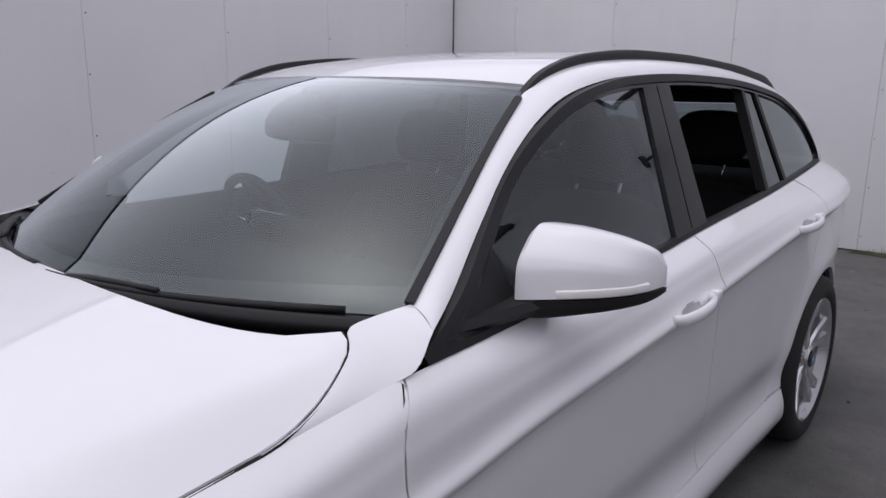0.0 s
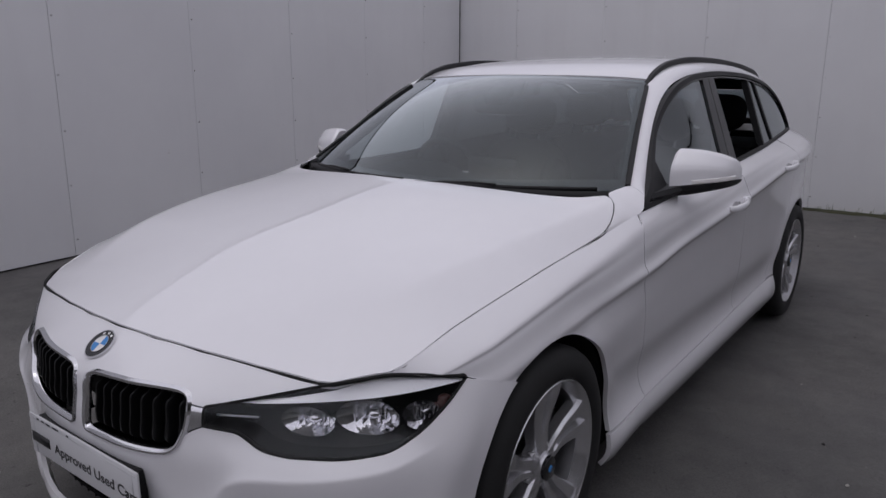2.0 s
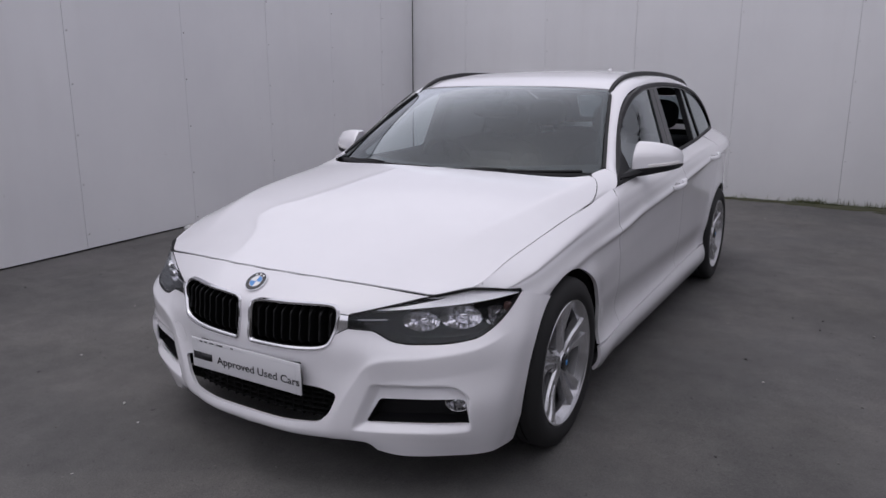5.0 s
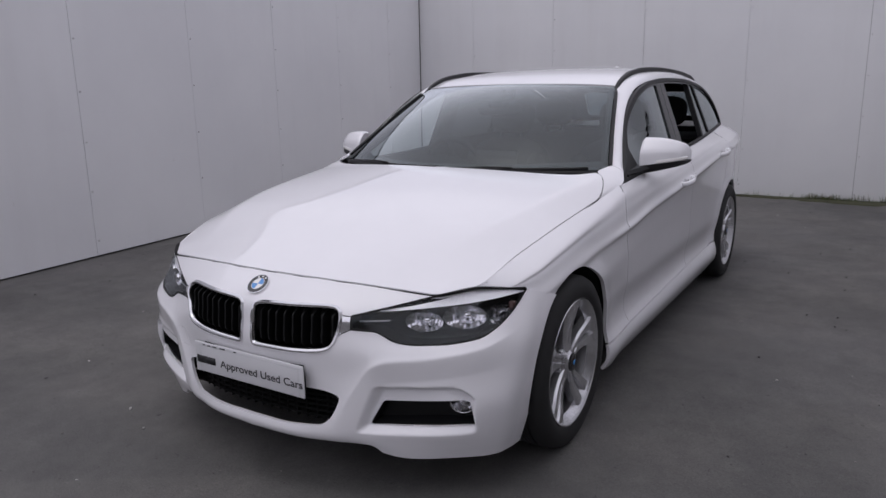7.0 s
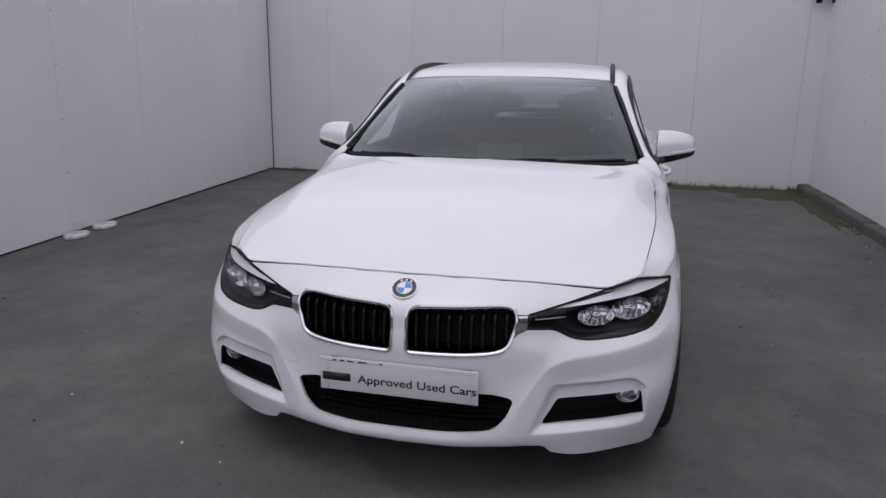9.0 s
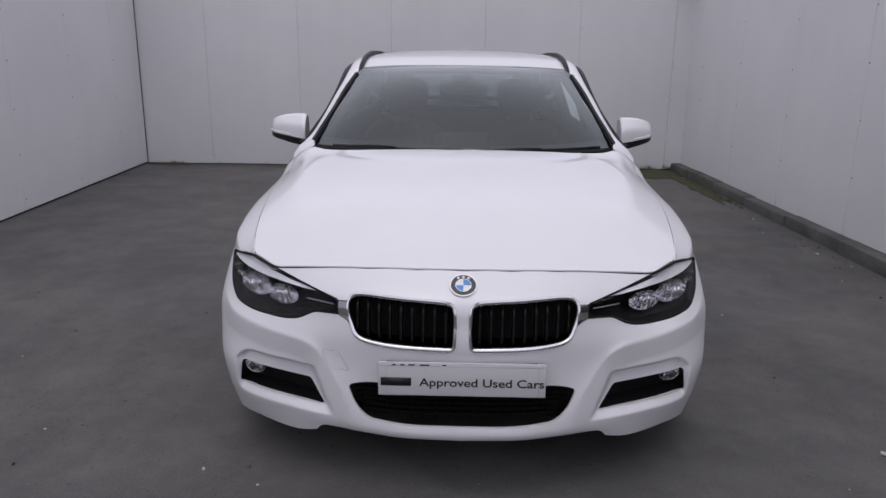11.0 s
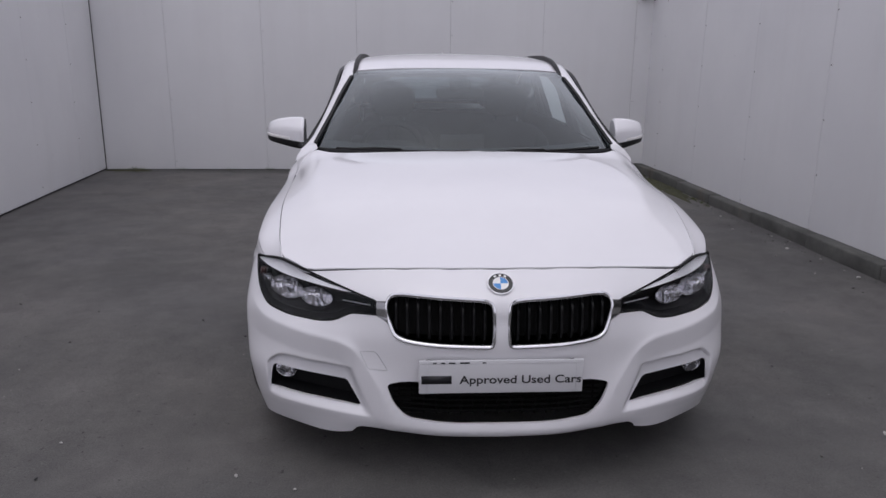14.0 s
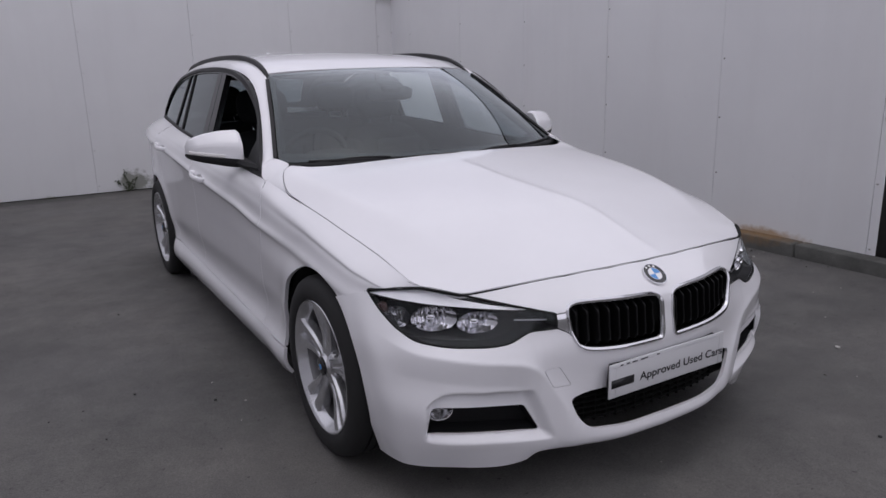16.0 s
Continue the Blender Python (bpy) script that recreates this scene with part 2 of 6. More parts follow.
def inset(poly, d, clean=True):
    """The outline moved inwards by d (outwards where d is negative)."""
    area = sum(a[0] * b[1] - b[0] * a[1] for a, b in zip(poly, poly[1:] + poly[:1]))
    sgn, out, c = (1 if area > 0 else -1), [], len(poly)
    for i in range(c):
        a, q, b = Vector(poly[i - 1]), Vector(poly[i]), Vector(poly[(i + 1) % c])
        e1, e2 = (q - a), (b - q)
        if e1.length < 1e-7 or e2.length < 1e-7:
            continue
        n1, n2 = Vector((-e1.y, e1.x)).normalized(), Vector((-e2.y, e2.x)).normalized()
        m = n1 + n2
        m = m / max(0.35, m.length_squared / 2)
        out.append(q + m * (d * sgn))

    def far(p):
        best = 9.0
        for a, b in zip(poly, poly[1:] + poly[:1]):
            a, b = Vector(a), Vector(b)
            e = b - a
            k = min(1, max(0, (p - a).dot(e) / max(e.length_squared, 1e-12)))
            best = min(best, (a + e * k - p).length)
        return best

    return [tuple(p) for p in out if d < 0 or not clean or far(p) > d * 0.97]


AXES = {"x": (1, 2, 0), "y": (0, 2, 1), "z": (0, 1, 2)}


def prism(outline, axis, lo, hi):
    """A closed prism: a 2D outline ((y,z), (x,z) or (x,y)) drawn out along an axis."""
    a, b, c = AXES[axis]
    n = len(outline)
    verts = []
    for w in (lo, hi):
        for p in outline:
            v = [0, 0, 0]
            v[a], v[b], v[c] = p[0], p[1], w
            verts.append(v)
    faces = [list(range(n)), list(range(2 * n - 1, n - 1, -1))] + [[i, n + i, n + (i + 1) % n, (i + 1) % n] for i in range(n)]
    me = bpy.data.meshes.new("cutter")
    me.from_pydata(verts, [], faces)
    bm = bmesh.new()
    bm.from_mesh(me)
    bmesh.ops.recalc_face_normals(bm, faces=bm.faces)
    bm.to_mesh(me)
    bm.free()
    return me


def boolean(me, ops, self_cut=False):
    """The mesh after boolean operations [(mode, cutter mesh), ...]."""
    for mode, cutter in ops:
        a, b = new("work_a", me), new("work_b", cutter)
        m = a.modifiers.new("cut", "BOOLEAN")
        m.operation, m.object, m.solver, m.use_self = mode, b, "EXACT", self_cut
        bpy.context.view_layer.update()
        got = bpy.data.meshes.new_from_object(a.evaluated_get(bpy.context.evaluated_depsgraph_get()))
        bpy.data.objects.remove(a)
        bpy.data.objects.remove(b)
        bpy.data.meshes.remove(me)
        bpy.data.meshes.remove(cutter)
        me = got
    return me


from mathutils.bvhtree import BVHTree
from mathutils.interpolate import poly_3d_calc


class Shell:
    """A smooth surface over a grid of points, from which solid panels are cut."""

    def __init__(self, grid, out, depth=0.02):
        g = np.asarray(grid, float)
        nu, nv = g.shape[:2]
        du, dv = np.gradient(g, axis=0), np.gradient(g, axis=1)
        n = np.cross(du, dv)
        n /= np.maximum(np.linalg.norm(n, axis=2, keepdims=True), 1e-12)
        if np.mean(n @ np.array(out, float)) < 0:
            n = -n
        self.v = [Vector(p) for p in g.reshape(-1, 3)]
        self.n = [Vector(p) for p in n.reshape(-1, 3)]
        tris = []
        for i in range(nu - 1):
            for j in range(nv - 1):
                a, b, c, d = i * nv + j, (i + 1) * nv + j, (i + 1) * nv + j + 1, i * nv + j + 1
                tris += [(a, b, c), (a, c, d)]
        self.tris = tris
        self.tree = BVHTree.FromPolygons(self.v, tris)
        c = len(self.v)
        even_n = n.copy()
        for _ in range(14):  # a slowly turning inner side never folds over itself at a crease
            pad = np.pad(even_n, ((1, 1), (1, 1), (0, 0)), mode="edge")
            even_n = (2 * even_n + pad[2:, 1:-1] + pad[:-2, 1:-1] + pad[1:-1, 2:] + pad[1:-1, :-2]) / 6
        even_n /= np.linalg.norm(even_n, axis=2, keepdims=True)
        inner = [p - Vector(q) * depth for p, q in zip(self.v, even_n.reshape(-1, 3))]
        rim = [i * nv for i in range(nu)] + [(nu - 1) * nv + j for j in range(1, nv)] + [i * nv + nv - 1 for i in range(nu - 2, -1, -1)] + [j for j in range(nv - 2, 0, -1)]
        sides = [(a, b, c + b, c + a) for a, b in zip(rim, rim[1:] + rim[:1])]
        self.verts = [tuple(p) for p in self.v + inner]
        self.faces = tris + [(c + t[2], c + t[1], c + t[0]) for t in tris] + sides

    def solid(self):
        me = bpy.data.meshes.new("shell")
        me.from_pydata(self.verts, [], self.faces)
        bm = bmesh.new()
        bm.from_mesh(me)
        bmesh.ops.recalc_face_normals(bm, faces=bm.faces)
        bm.to_mesh(me)
        bm.free()
        return me

    def normal(self, p):
        q, _, i, d = self.tree.find_nearest(p)
        t = self.tris[i]
        w = poly_3d_calc([self.v[k] for k in t], q)
        return (self.n[t[0]] * w[0] + self.n[t[1]] * w[1] + self.n[t[2]] * w[2]).normalized(), d

    def panel(self, keep=(), cut=(), self_cut=False):
        """A solid panel: what lies in every keep prism and in no cut prism, with the shell's own smooth normals."""
        me = boolean(self.solid(), [("INTERSECT", k) for k in keep] + [("DIFFERENCE", k) for k in cut], self_cut)
        out = [None] * len(me.loops)
        for p in me.polygons:
            p.use_smooth = True
            n, d = self.normal(p.center)
            on = d < 0.003 and p.normal.dot(n) > 0.6
            for li in p.loop_indices:
                out[li] = self.normal(me.vertices[me.loops[li].vertex_index].co)[0] if on else p.normal.copy()
        me.normals_split_custom_set(out)
        return me


def flipped(me):
    """The mesh mirrored to the car's other side, with its normals."""
    normals = [Vector(c.vector) for c in me.corner_normals]
    verts = [(-v.co.x, v.co.y, v.co.z) for v in me.vertices]
    faces, out = [], []
    for p in me.polygons:
        idx = list(p.loop_indices)[::-1]
        faces.append([me.loops[i].vertex_index for i in idx])
        out += [Vector((-normals[i].x, normals[i].y, normals[i].z)) for i in idx]
    got = bpy.data.meshes.new(me.name)
    got.from_pydata(verts, [], faces)
    for p in got.polygons:
        p.use_smooth = True
    got.normals_split_custom_set(out)
    return got


def both(name, me, mat, parent, label=""):
    """The left panel and its mirror image on the right."""
    return link_mesh(name, me, mat, parent, label), link_mesh(name, flipped(me), mat, parent, label)


def plain_back(ob, shell, side=1):
    """Keep the gloss on a pane's outer face alone."""
    ob.data.materials.append(CLEAR_BACK)
    for p in ob.data.polygons:
        n, _ = shell.normal(Vector((side * p.center.x, p.center.y, p.center.z)))
        if Vector((side * p.normal.x, p.normal.y, p.normal.z)).dot(n) < 0.5:
            p.material_index = 1
    return ob


def sweep(pts, profile, closed=False, up=(0, 0, 1), scale=None):
    """A bmesh: a closed 2D profile drawn along points; profile (side, up)."""
    bm = bmesh.new()
    rings, n = [], len(pts)
    pts = [Vector(p) for p in pts]
    for i, p in enumerate(pts):
        a = pts[(i - 1) % n] if closed or i else p
        b = pts[(i + 1) % n] if closed or i < n - 1 else p
        t = (b - a).normalized()
        s = t.cross(Vector(up)).normalized()
        u = s.cross(t)
        k = scale[i] if scale is not None else 1.0
        rings.append([bm.verts.new(p + s * (q[0] * k) + u * (q[1] * k)) for q in profile])
    m = len(profile)
    for i in range(n if closed else n - 1):
        r0, r1 = rings[i], rings[(i + 1) % n]
        for j in range(m):
            bm.faces.new((r0[j], r0[(j + 1) % m], r1[(j + 1) % m], r1[j]))
    if not closed:
        bm.faces.new(rings[0])
        bm.faces.new(rings[-1][::-1])
    bmesh.ops.recalc_face_normals(bm, faces=bm.faces)
    return bm


def circle(r, n=10, sx=1.0, sy=1.0):
    return [(r * sx * math.cos(2 * math.pi * k / n), r * sy * math.sin(2 * math.pi * k / n)) for k in range(n)]


def box(lo, hi, bev=0.0, seg=2):
    bm = bmesh.new()
    bmesh.ops.create_cube(bm, size=1)
    for v in bm.verts:
        v.co = Vector([(a + b) / 2 + c * (b - a) for a, b, c in zip(lo, hi, v.co)])
    if bev:
        bmesh.ops.bevel(bm, geom=bm.edges[:], offset=bev, segments=seg, profile=0.5, affect="EDGES")
    return bm


def lathe(profile, axis="x", n=48, centre=(0, 0, 0), closed=False):
    """A bmesh: (along, radius) points turned round an axis."""
    bm = bmesh.new()
    c, rings = Vector(centre), []
    for k in range(n):
        a = 2 * math.pi * k / n
        e = {"x": lambda s, r: Vector((s, r * math.cos(a), r * math.sin(a))), "y": lambda s, r: Vector((r * math.cos(a), s, r * math.sin(a))),
             "z": lambda s, r: Vector((r * math.cos(a), r * math.sin(a), s))}[axis]
        rings.append([bm.verts.new(c + e(s, r)) for s, r in profile])
    m = len(profile)
    for k in range(n):
        r0, r1 = rings[k], rings[(k + 1) % n]
        for j in range(m if closed else m - 1):
            bm.faces.new((r0[j], r0[(j + 1) % m], r1[(j + 1) % m], r1[j]))
    bmesh.ops.remove_doubles(bm, verts=bm.verts, dist=1e-5)
    bmesh.ops.recalc_face_normals(bm, faces=bm.faces)
    return bm


def thing(name, label, category, at=(0, 0, 0), group="", kind=""):
    ob = new(name)
    ob.location = at
    return tagged(ob, label, category, group, kind)


# ---- the yard: ground, three boarded walls, kerb ----
def ground_sheet():
    bm = bmesh.new()
    bmesh.ops.create_grid(bm, x_segments=80, y_segments=80, size=1)
    for v in bm.verts:
        s = lambda a: 6 * a + 394 * a ** 7
        v.co = Vector((s(v.co.x), s(v.co.y) + 2, 0))
        if abs(v.co.x) < 7 and abs(v.co.y) < 9:
            v.co.z = 0.006 * noise.noise(v.co * 0.5) - 0.004
    return bm


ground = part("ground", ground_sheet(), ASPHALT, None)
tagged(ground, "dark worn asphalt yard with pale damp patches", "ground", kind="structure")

WALL_TOP, SHEET = 2.95, 1.22


def board_mesh(width, height, seed):
    """A sheet of board with softened edges, standing on its lower edge, front towards -y."""
    bm = box((0.001, -0.012, 0.0), (width - 0.001, 0.0, height), 0.0025, 1)
    for v in bm.verts:
        v.co.y += 0.004 * math.sin(v.co.z * 2.1 + seed) * (1 if v.co.y < -0.006 else 0)
    return bm


def boarded_wall(name, start, direction, length, first, label):
    """A wall of upright boards from a start point; direction: degrees of its run; boards face its right-hand side."""
    wall = thing(name, label, "wall", start, kind="structure")
    wall.rotation_euler = (0, 0, radians(direction))
    part("backing", box((0, 0.004, 0.0), (length, 0.18, WALL_TOP)), GREY_BACKING, wall)
    shared, x = {}, first - SHEET
    while x < length - 0.01:
        lo, hi = max(x, 0), min(x + SHEET, length)
        if hi - lo > 0.05:
            key = round(hi - lo, 3)
            if key not in shared:
                me = bpy.data.meshes.new("board")
                bm = board_mesh(hi - lo, WALL_TOP - 0.022, 1)
                bm.to_mesh(me)
                bm.free()
                me.materials.append(WALL)
                shared[key] = me
            b = new("board", shared[key])
            b.parent, b.location = wall, (lo, 0.0 + 0.0015 * ((round(x / SHEET)) % 2), 0.012 + 0.008 * math.sin(x * 5.3 + direction))
            for k in range(7):
                s = new("screw", SCREW_MESH)
                s.parent, s.location = wall, (lo + 0.022 + 0.004 * math.sin(k * 3 + x), -0.0125, 0.10 + k * 0.42 + 0.03 * math.sin(k * 7 + x * 3))
        x += SHEET
    coping = part("coping", box((0, -0.02, WALL_TOP), (length, 0.2, WALL_TOP + 0.05), 0.004), DARK_TIMBER, wall, "dark coping along the wall's top")
    return wall


GREY_BACKING = material("dark_wall_backing", (0.035, 0.034, 0.032), 0.9)
DARK_TIMBER = material("dark_grey_timber", (0.05, 0.048, 0.045), 0.8)
bump(DARK_TIMBER, noise_node(DARK_TIMBER, 30.0, 4, 0.6, (1, 1, 0.1)), 0.5, 0.004)
_bm = lathe([(0.0, 0.0), (-0.002, 0.003), (-0.001, 0.006), (0.003, 0.0065)], "y", 8)
SCREW_MESH = bpy.data.meshes.new("screw")
_bm.to_mesh(SCREW_MESH)
_bm.free()
SCREW_MESH.materials.append(SCREW)

BACK_Y = 7.6
LEFT_DIR = 90 + math.degrees(math.atan(0.095))
left_len = (BACK_Y + 5.0) / math.cos(math.atan(0.095))
wall_left = boarded_wall("wall_west", (-3.55 + 0.095 * 5.0, -5.0, 0), LEFT_DIR, left_len, 0.735, "white painted board wall with upright seams and screws")
wall_back = boarded_wall("wall_north", (-4.28, BACK_Y, 0), 0, 7.26, 0.92, "white painted board wall at the end of the yard")
wall_right = boarded_wall("wall_east", (2.97, BACK_Y, 0), -90, BACK_Y - 0.92, 0.52, "white painted board wall standing behind a concrete kerb")
# a darker fence, added out of view, carries on past the white wall's end
fence = thing("fence", "added dark timber fence out of view past the white wall", "fence", (3.25, 0.9, 0), kind="structure")
for k in range(30):
    part("plank", box((0, -0.2 * k - 0.195, 0), (0.03, -0.2 * k, 2.2), 0.004, 1), DARK_TIMBER, fence)

kerb = thing("kerb", "weathered concrete kerb with rusty stains along the wall", "kerb", (2.84, 0, 0), kind="structure")
for k in range(14):
    y0 = -5.0 + 0.915 * k
    y1 = min(y0 + 0.907, BACK_Y - 0.01)
    w = 0.005 * math.sin(k * 2.3)
    part("kerb_stone", box((w, y0, -0.1), (0.128 if y0 > 0 else 0.4, y1, 0.094 + 0.006 * math.sin(k * 1.7)), 0.012, 2), CONCRETE, kerb)


# ---- the car: smooth shells from its feature lines (x > 0 is its left side, y runs to its tail) ----
car = thing("estate_car", "white estate car with black trim and two windows open", "car")
HUB_F, HUB_R, HUB_Z, TYRE_R = 0.775, 3.590, 0.319, 0.325

# the bodyside, as lines along y: heights and half widths
Z_TOP = fn((0.25, 0.68), (0.315, 0.698), (0.51, 0.761), (0.81, 0.817), (1.22, 0.861), (1.44, 0.897), (2.25, 0.929), (2.6, 0.953), (3.1, 0.977), (3.6, 1.0), (4.1, 1.022), (4.6, 1.03))
X_TOP = fn((0.25, 0.66), (0.315, 0.715), (0.51, 0.756), (0.81, 0.785), (1.22, 0.794), (1.44, 0.818), (1.6, 0.822), (2.25, 0.812), (3.1, 0.79), (3.6, 0.758), (4.1, 0.712), (4.46, 0.605), (4.6, 0.53))
Z_CHAR = fn((0.25, 0.60), (0.6, 0.660), (0.9, 0.694), (1.2, 0.708), (1.4, 0.724), (1.7, 0.762), (2.15, 0.793), (2.57, 0.825), (3.07, 0.865), (3.6, 0.90), (4.1, 0.925), (4.6, 0.935))
X_CHAR = fn((0.25, 0.66), (0.45, 0.828), (0.56, 0.860), (0.8, 0.868), (1.2, 0.872), (1.5, 0.884), (2.3, 0.896), (3.0, 0.898), (3.6, 0.898), (4.0, 0.868), (4.3, 0.79), (4.46, 0.72), (4.6, 0.63))
X_MID = fn((0.25, 0.74), (0.45, 0.855), (0.56, 0.876), (0.8, 0.880), (1.2, 0.876), (1.5, 0.873), (2.3, 0.877), (3.0, 0.881), (3.5, 0.896), (3.9, 0.870), (4.1, 0.828), (4.3, 0.775), (4.46, 0.71), (4.6, 0.63))
X_LOW = fn((0.25, 0.84), (0.45, 0.885), (0.8, 0.882), (1.15, 0.872), (1.5, 0.858), (2.3, 0.862), (3.0, 0.866), (3.5, 0.89), (3.9, 0.862), (4.1, 0.815), (4.3, 0.76), (4.6, 0.65))
SILL = fn((0.25, 0.0), (1.0, 0.0), (1.25, 1.0), (3.05, 1.0), (3.3, 0.4), (3.6, 0.0), (4.6, 0.0))


CREASE = fn((0.25, 0.0), (1.0, 0.0), (1.5, 1.0), (3.9, 1.0), (4.3, 0.3), (4.6, 0.0))


def side_point_rows(y):
    zt, xt, zc, xc, xm, xl, k = Z_TOP(y), X_TOP(y), Z_CHAR(y), X_CHAR(y), X_MID(y), X_LOW(y), SILL(y)
    front = np.clip((1.44 - y) / 0.6, 0, 1)
    c = float(CREASE(y))
    shoulder = (xt + (xc - xt) * (0.42 + 0.2 * front), zt - 0.026 - 0.004 * front)
    return [(xl - 0.02 + 0.022 * k, 0.165 - 0.012 * k), (xl + 0.004 + 0.017 * k, 0.192), (xl + 0.004 + 0.026 * k, 0.258), (xl + 0.001 * k, 0.318), (xm - 0.004, 0.48),
            (xm + 0.003 - 0.004 * c, 0.48 + (zc - 0.48) * 0.5), (xc - 0.003 - 0.006 * c, zc - 0.026), (xc + 0.002 * c, zc - 0.001 - 0.003 * (1 - c)), (xc - 0.007 - 0.003 * c, zc + 0.022),
            (xc - (xc - xt) * (0.30 - 0.12 * front), zc + (zt - zc) * 0.52), shoulder, (xt, zt)]


def arch_flare(y, z):
    out = 0.0
    for hub in (HUB_F, HUB_R):
        r = math.hypot(y - hub, z - HUB_Z)
        out += 0.009 * math.exp(-((r - 0.36) / 0.06) ** 2) * min(1.0, max(0.0, (z - 0.24) / 0.2))
    return out


ys = np.concatenate([np.linspace(0.29, 1.5, 64), np.linspace(1.5, 3.0, 26)[1:], np.linspace(3.0, 4.6, 54)[1:]])
vs = np.concatenate([np.linspace(0, 0.60, 44)[:-1], np.linspace(0.60, 0.76, 33)[:-1], np.linspace(0.76, 1, 20)])
side_knots = np.array([0, 0.05, 0.13, 0.18, 0.34, 0.50, 0.63, 0.68, 0.73, 0.85, 0.95, 1.0])
grid = []
for y in ys:
    row = curve_through(side_point_rows(y), vs, side_knots)
    grid.append([(p[0] + arch_flare(y, p[1]), y, p[1]) for p in row])
SIDE = Shell(grid, (1, 0, 0), 0.014)


def arch_outline(hub, r=0.358, front=False):
    pts = [(hub + r * math.cos(a), HUB_Z + r * math.sin(a)) for a in np.linspace(-0.15, math.pi + (0.05 if front else 0.15), 40)]
    return pts + [(hub - r, 0.0), (hub + r, 0.0)]


GAP = 0.0019
DOOR_F = fn((0.15, 1.448), (0.344, 1.424), (0.5, 1.406), (0.626, 1.392), (0.74, 1.375), (0.80, 1.376), (0.852, 1.390), (0.885, 1.416), (0.95, 1.436))
DOOR_B = fn((0.15, 2.50), (0.3, 2.52), (0.6, 2.535), (0.9, 2.51), (0.97, 2.505))
DOOR_R = fn((0.15, 3.02), (0.3, 3.10), (0.45, 3.205), (0.6, 3.30), (0.75, 3.42), (0.9, 3.52), (1.02, 3.56))


def sill_z(y):
    """The rising crease between doors and side skirt."""
    return 0.268 + 0.019 * (y - 1.0)


def between(fa, fb, hi=1.1):
    """The outline between two upright shut lines."""
    za, zb = np.linspace(sill_z(float(fa(0.28))) + 0.004, hi, 24), np.linspace(sill_z(float(fb(0.28))) + 0.004, hi, 24)
    return [(float(fa(z)) + GAP, z) for z in za] + [(float(fb(z)) - GAP, z) for z in zb[::-1]]


fender_outline = [(0.25, 0.697), (0.318, 0.6975), (0.39, 0.691), (0.446, 0.678), (0.50, 0.657), (0.60, 0.615), (0.60, 0.28)] + [(float(DOOR_F(z)) - GAP, z) for z in np.linspace(0.28, 1.2, 24)] + [(0.25, 1.2)]
fender = SIDE.panel([prism(fender_outline, "x", 0, 2)], [prism(arch_outline(HUB_F, front=True), "x", 0, 2)], True)
both("fender", fender, PAINT, car)


def cup(y, z):
    bm = bmesh.new()
    bmesh.ops.create_uvsphere(bm, u_segments=28, v_segments=16, radius=1)
    for v in bm.verts:
        v.co = Vector((float(X_CHAR(y)) - 0.001 + v.co.x * 0.0115, y - 0.01 + v.co.y * 0.052, z + v.co.z * 0.033))
    me = bpy.data.meshes.new("cup")
    bm.to_mesh(me)
    bm.free()
    return me


HANDLES = ((2.315, 0.812), (3.27, 0.886))
front_door_l, front_door_r = both("front_door", SIDE.panel([prism(between(DOOR_F, DOOR_B), "x", 0, 2)], [cup(*HANDLES[0])]), PAINT, car)
rear_door_l, rear_door_r = both("rear_door", SIDE.panel([prism(between(DOOR_B, DOOR_R), "x", 0, 2)], [prism(arch_outline(HUB_R), "x", 0, 2), cup(*HANDLES[1])]), PAINT, car)
zz = np.linspace(0.318, 1.1, 24)
both("quarter_panel", SIDE.panel([prism([(float(DOOR_R(z)) + GAP, z) for z in zz] + [(4.7, 1.1), (4.7, 0.15), (3.585, 0.15), (3.585, 0.318)], "x", 0, 2)], [prism(arch_outline(HUB_R), "x", 0, 2)]), PAINT, car)
both("side_skirt", SIDE.panel([prism([(1.0, 0.1), (1.0, sill_z(1.0)), (3.4, sill_z(3.4)), (3.4, 0.1)], "x", 0, 2)], [prism(arch_outline(HUB_R), "x", 0, 2), prism(arch_outline(HUB_F, front=True), "x", 0, 2)]), PAINT, car)

# bonnet
HOOD_Z = fn((0.08, 0.690), (0.123, 0.711), (0.2, 0.744), (0.35, 0.795), (0.6, 0.860), (0.9, 0.915), (1.28, 0.968), (1.6, 1.0))
EDGE_Z = fn((0.08, 0.640), (0.228, 0.681), (0.315, 0.698), (0.51, 0.761), (0.81, 0.817), (1.22, 0.864), (1.30, 0.892), (1.385, 0.934), (1.5, 0.955), (1.6, 0.965))
EDGE_X = fn((0.08, 0.55), (0.228, 0.63), (0.315, 0.715), (0.51, 0.756), (0.81, 0.785), (1.22, 0.794), (1.32, 0.783), (1.385, 0.757), (1.6, 0.74))
CREASE_X = fn((0.08, 0.42), (0.3, 0.52), (0.443, 0.572), (0.61, 0.622), (0.75, 0.657), (0.98, 0.69), (1.18, 0.714), (1.3, 0.732), (1.355, 0.735), (1.6, 0.735))


def step(x, a, b):
    k = np.clip((x - a) / (b - a), 0, 1)
    return k * k * (3 - 2 * k)


def soft(x, w):
    """A softened ramp: 0 below 0, rising to x above."""
    return 0.5 * (x + np.sqrt(x * x + w * w))


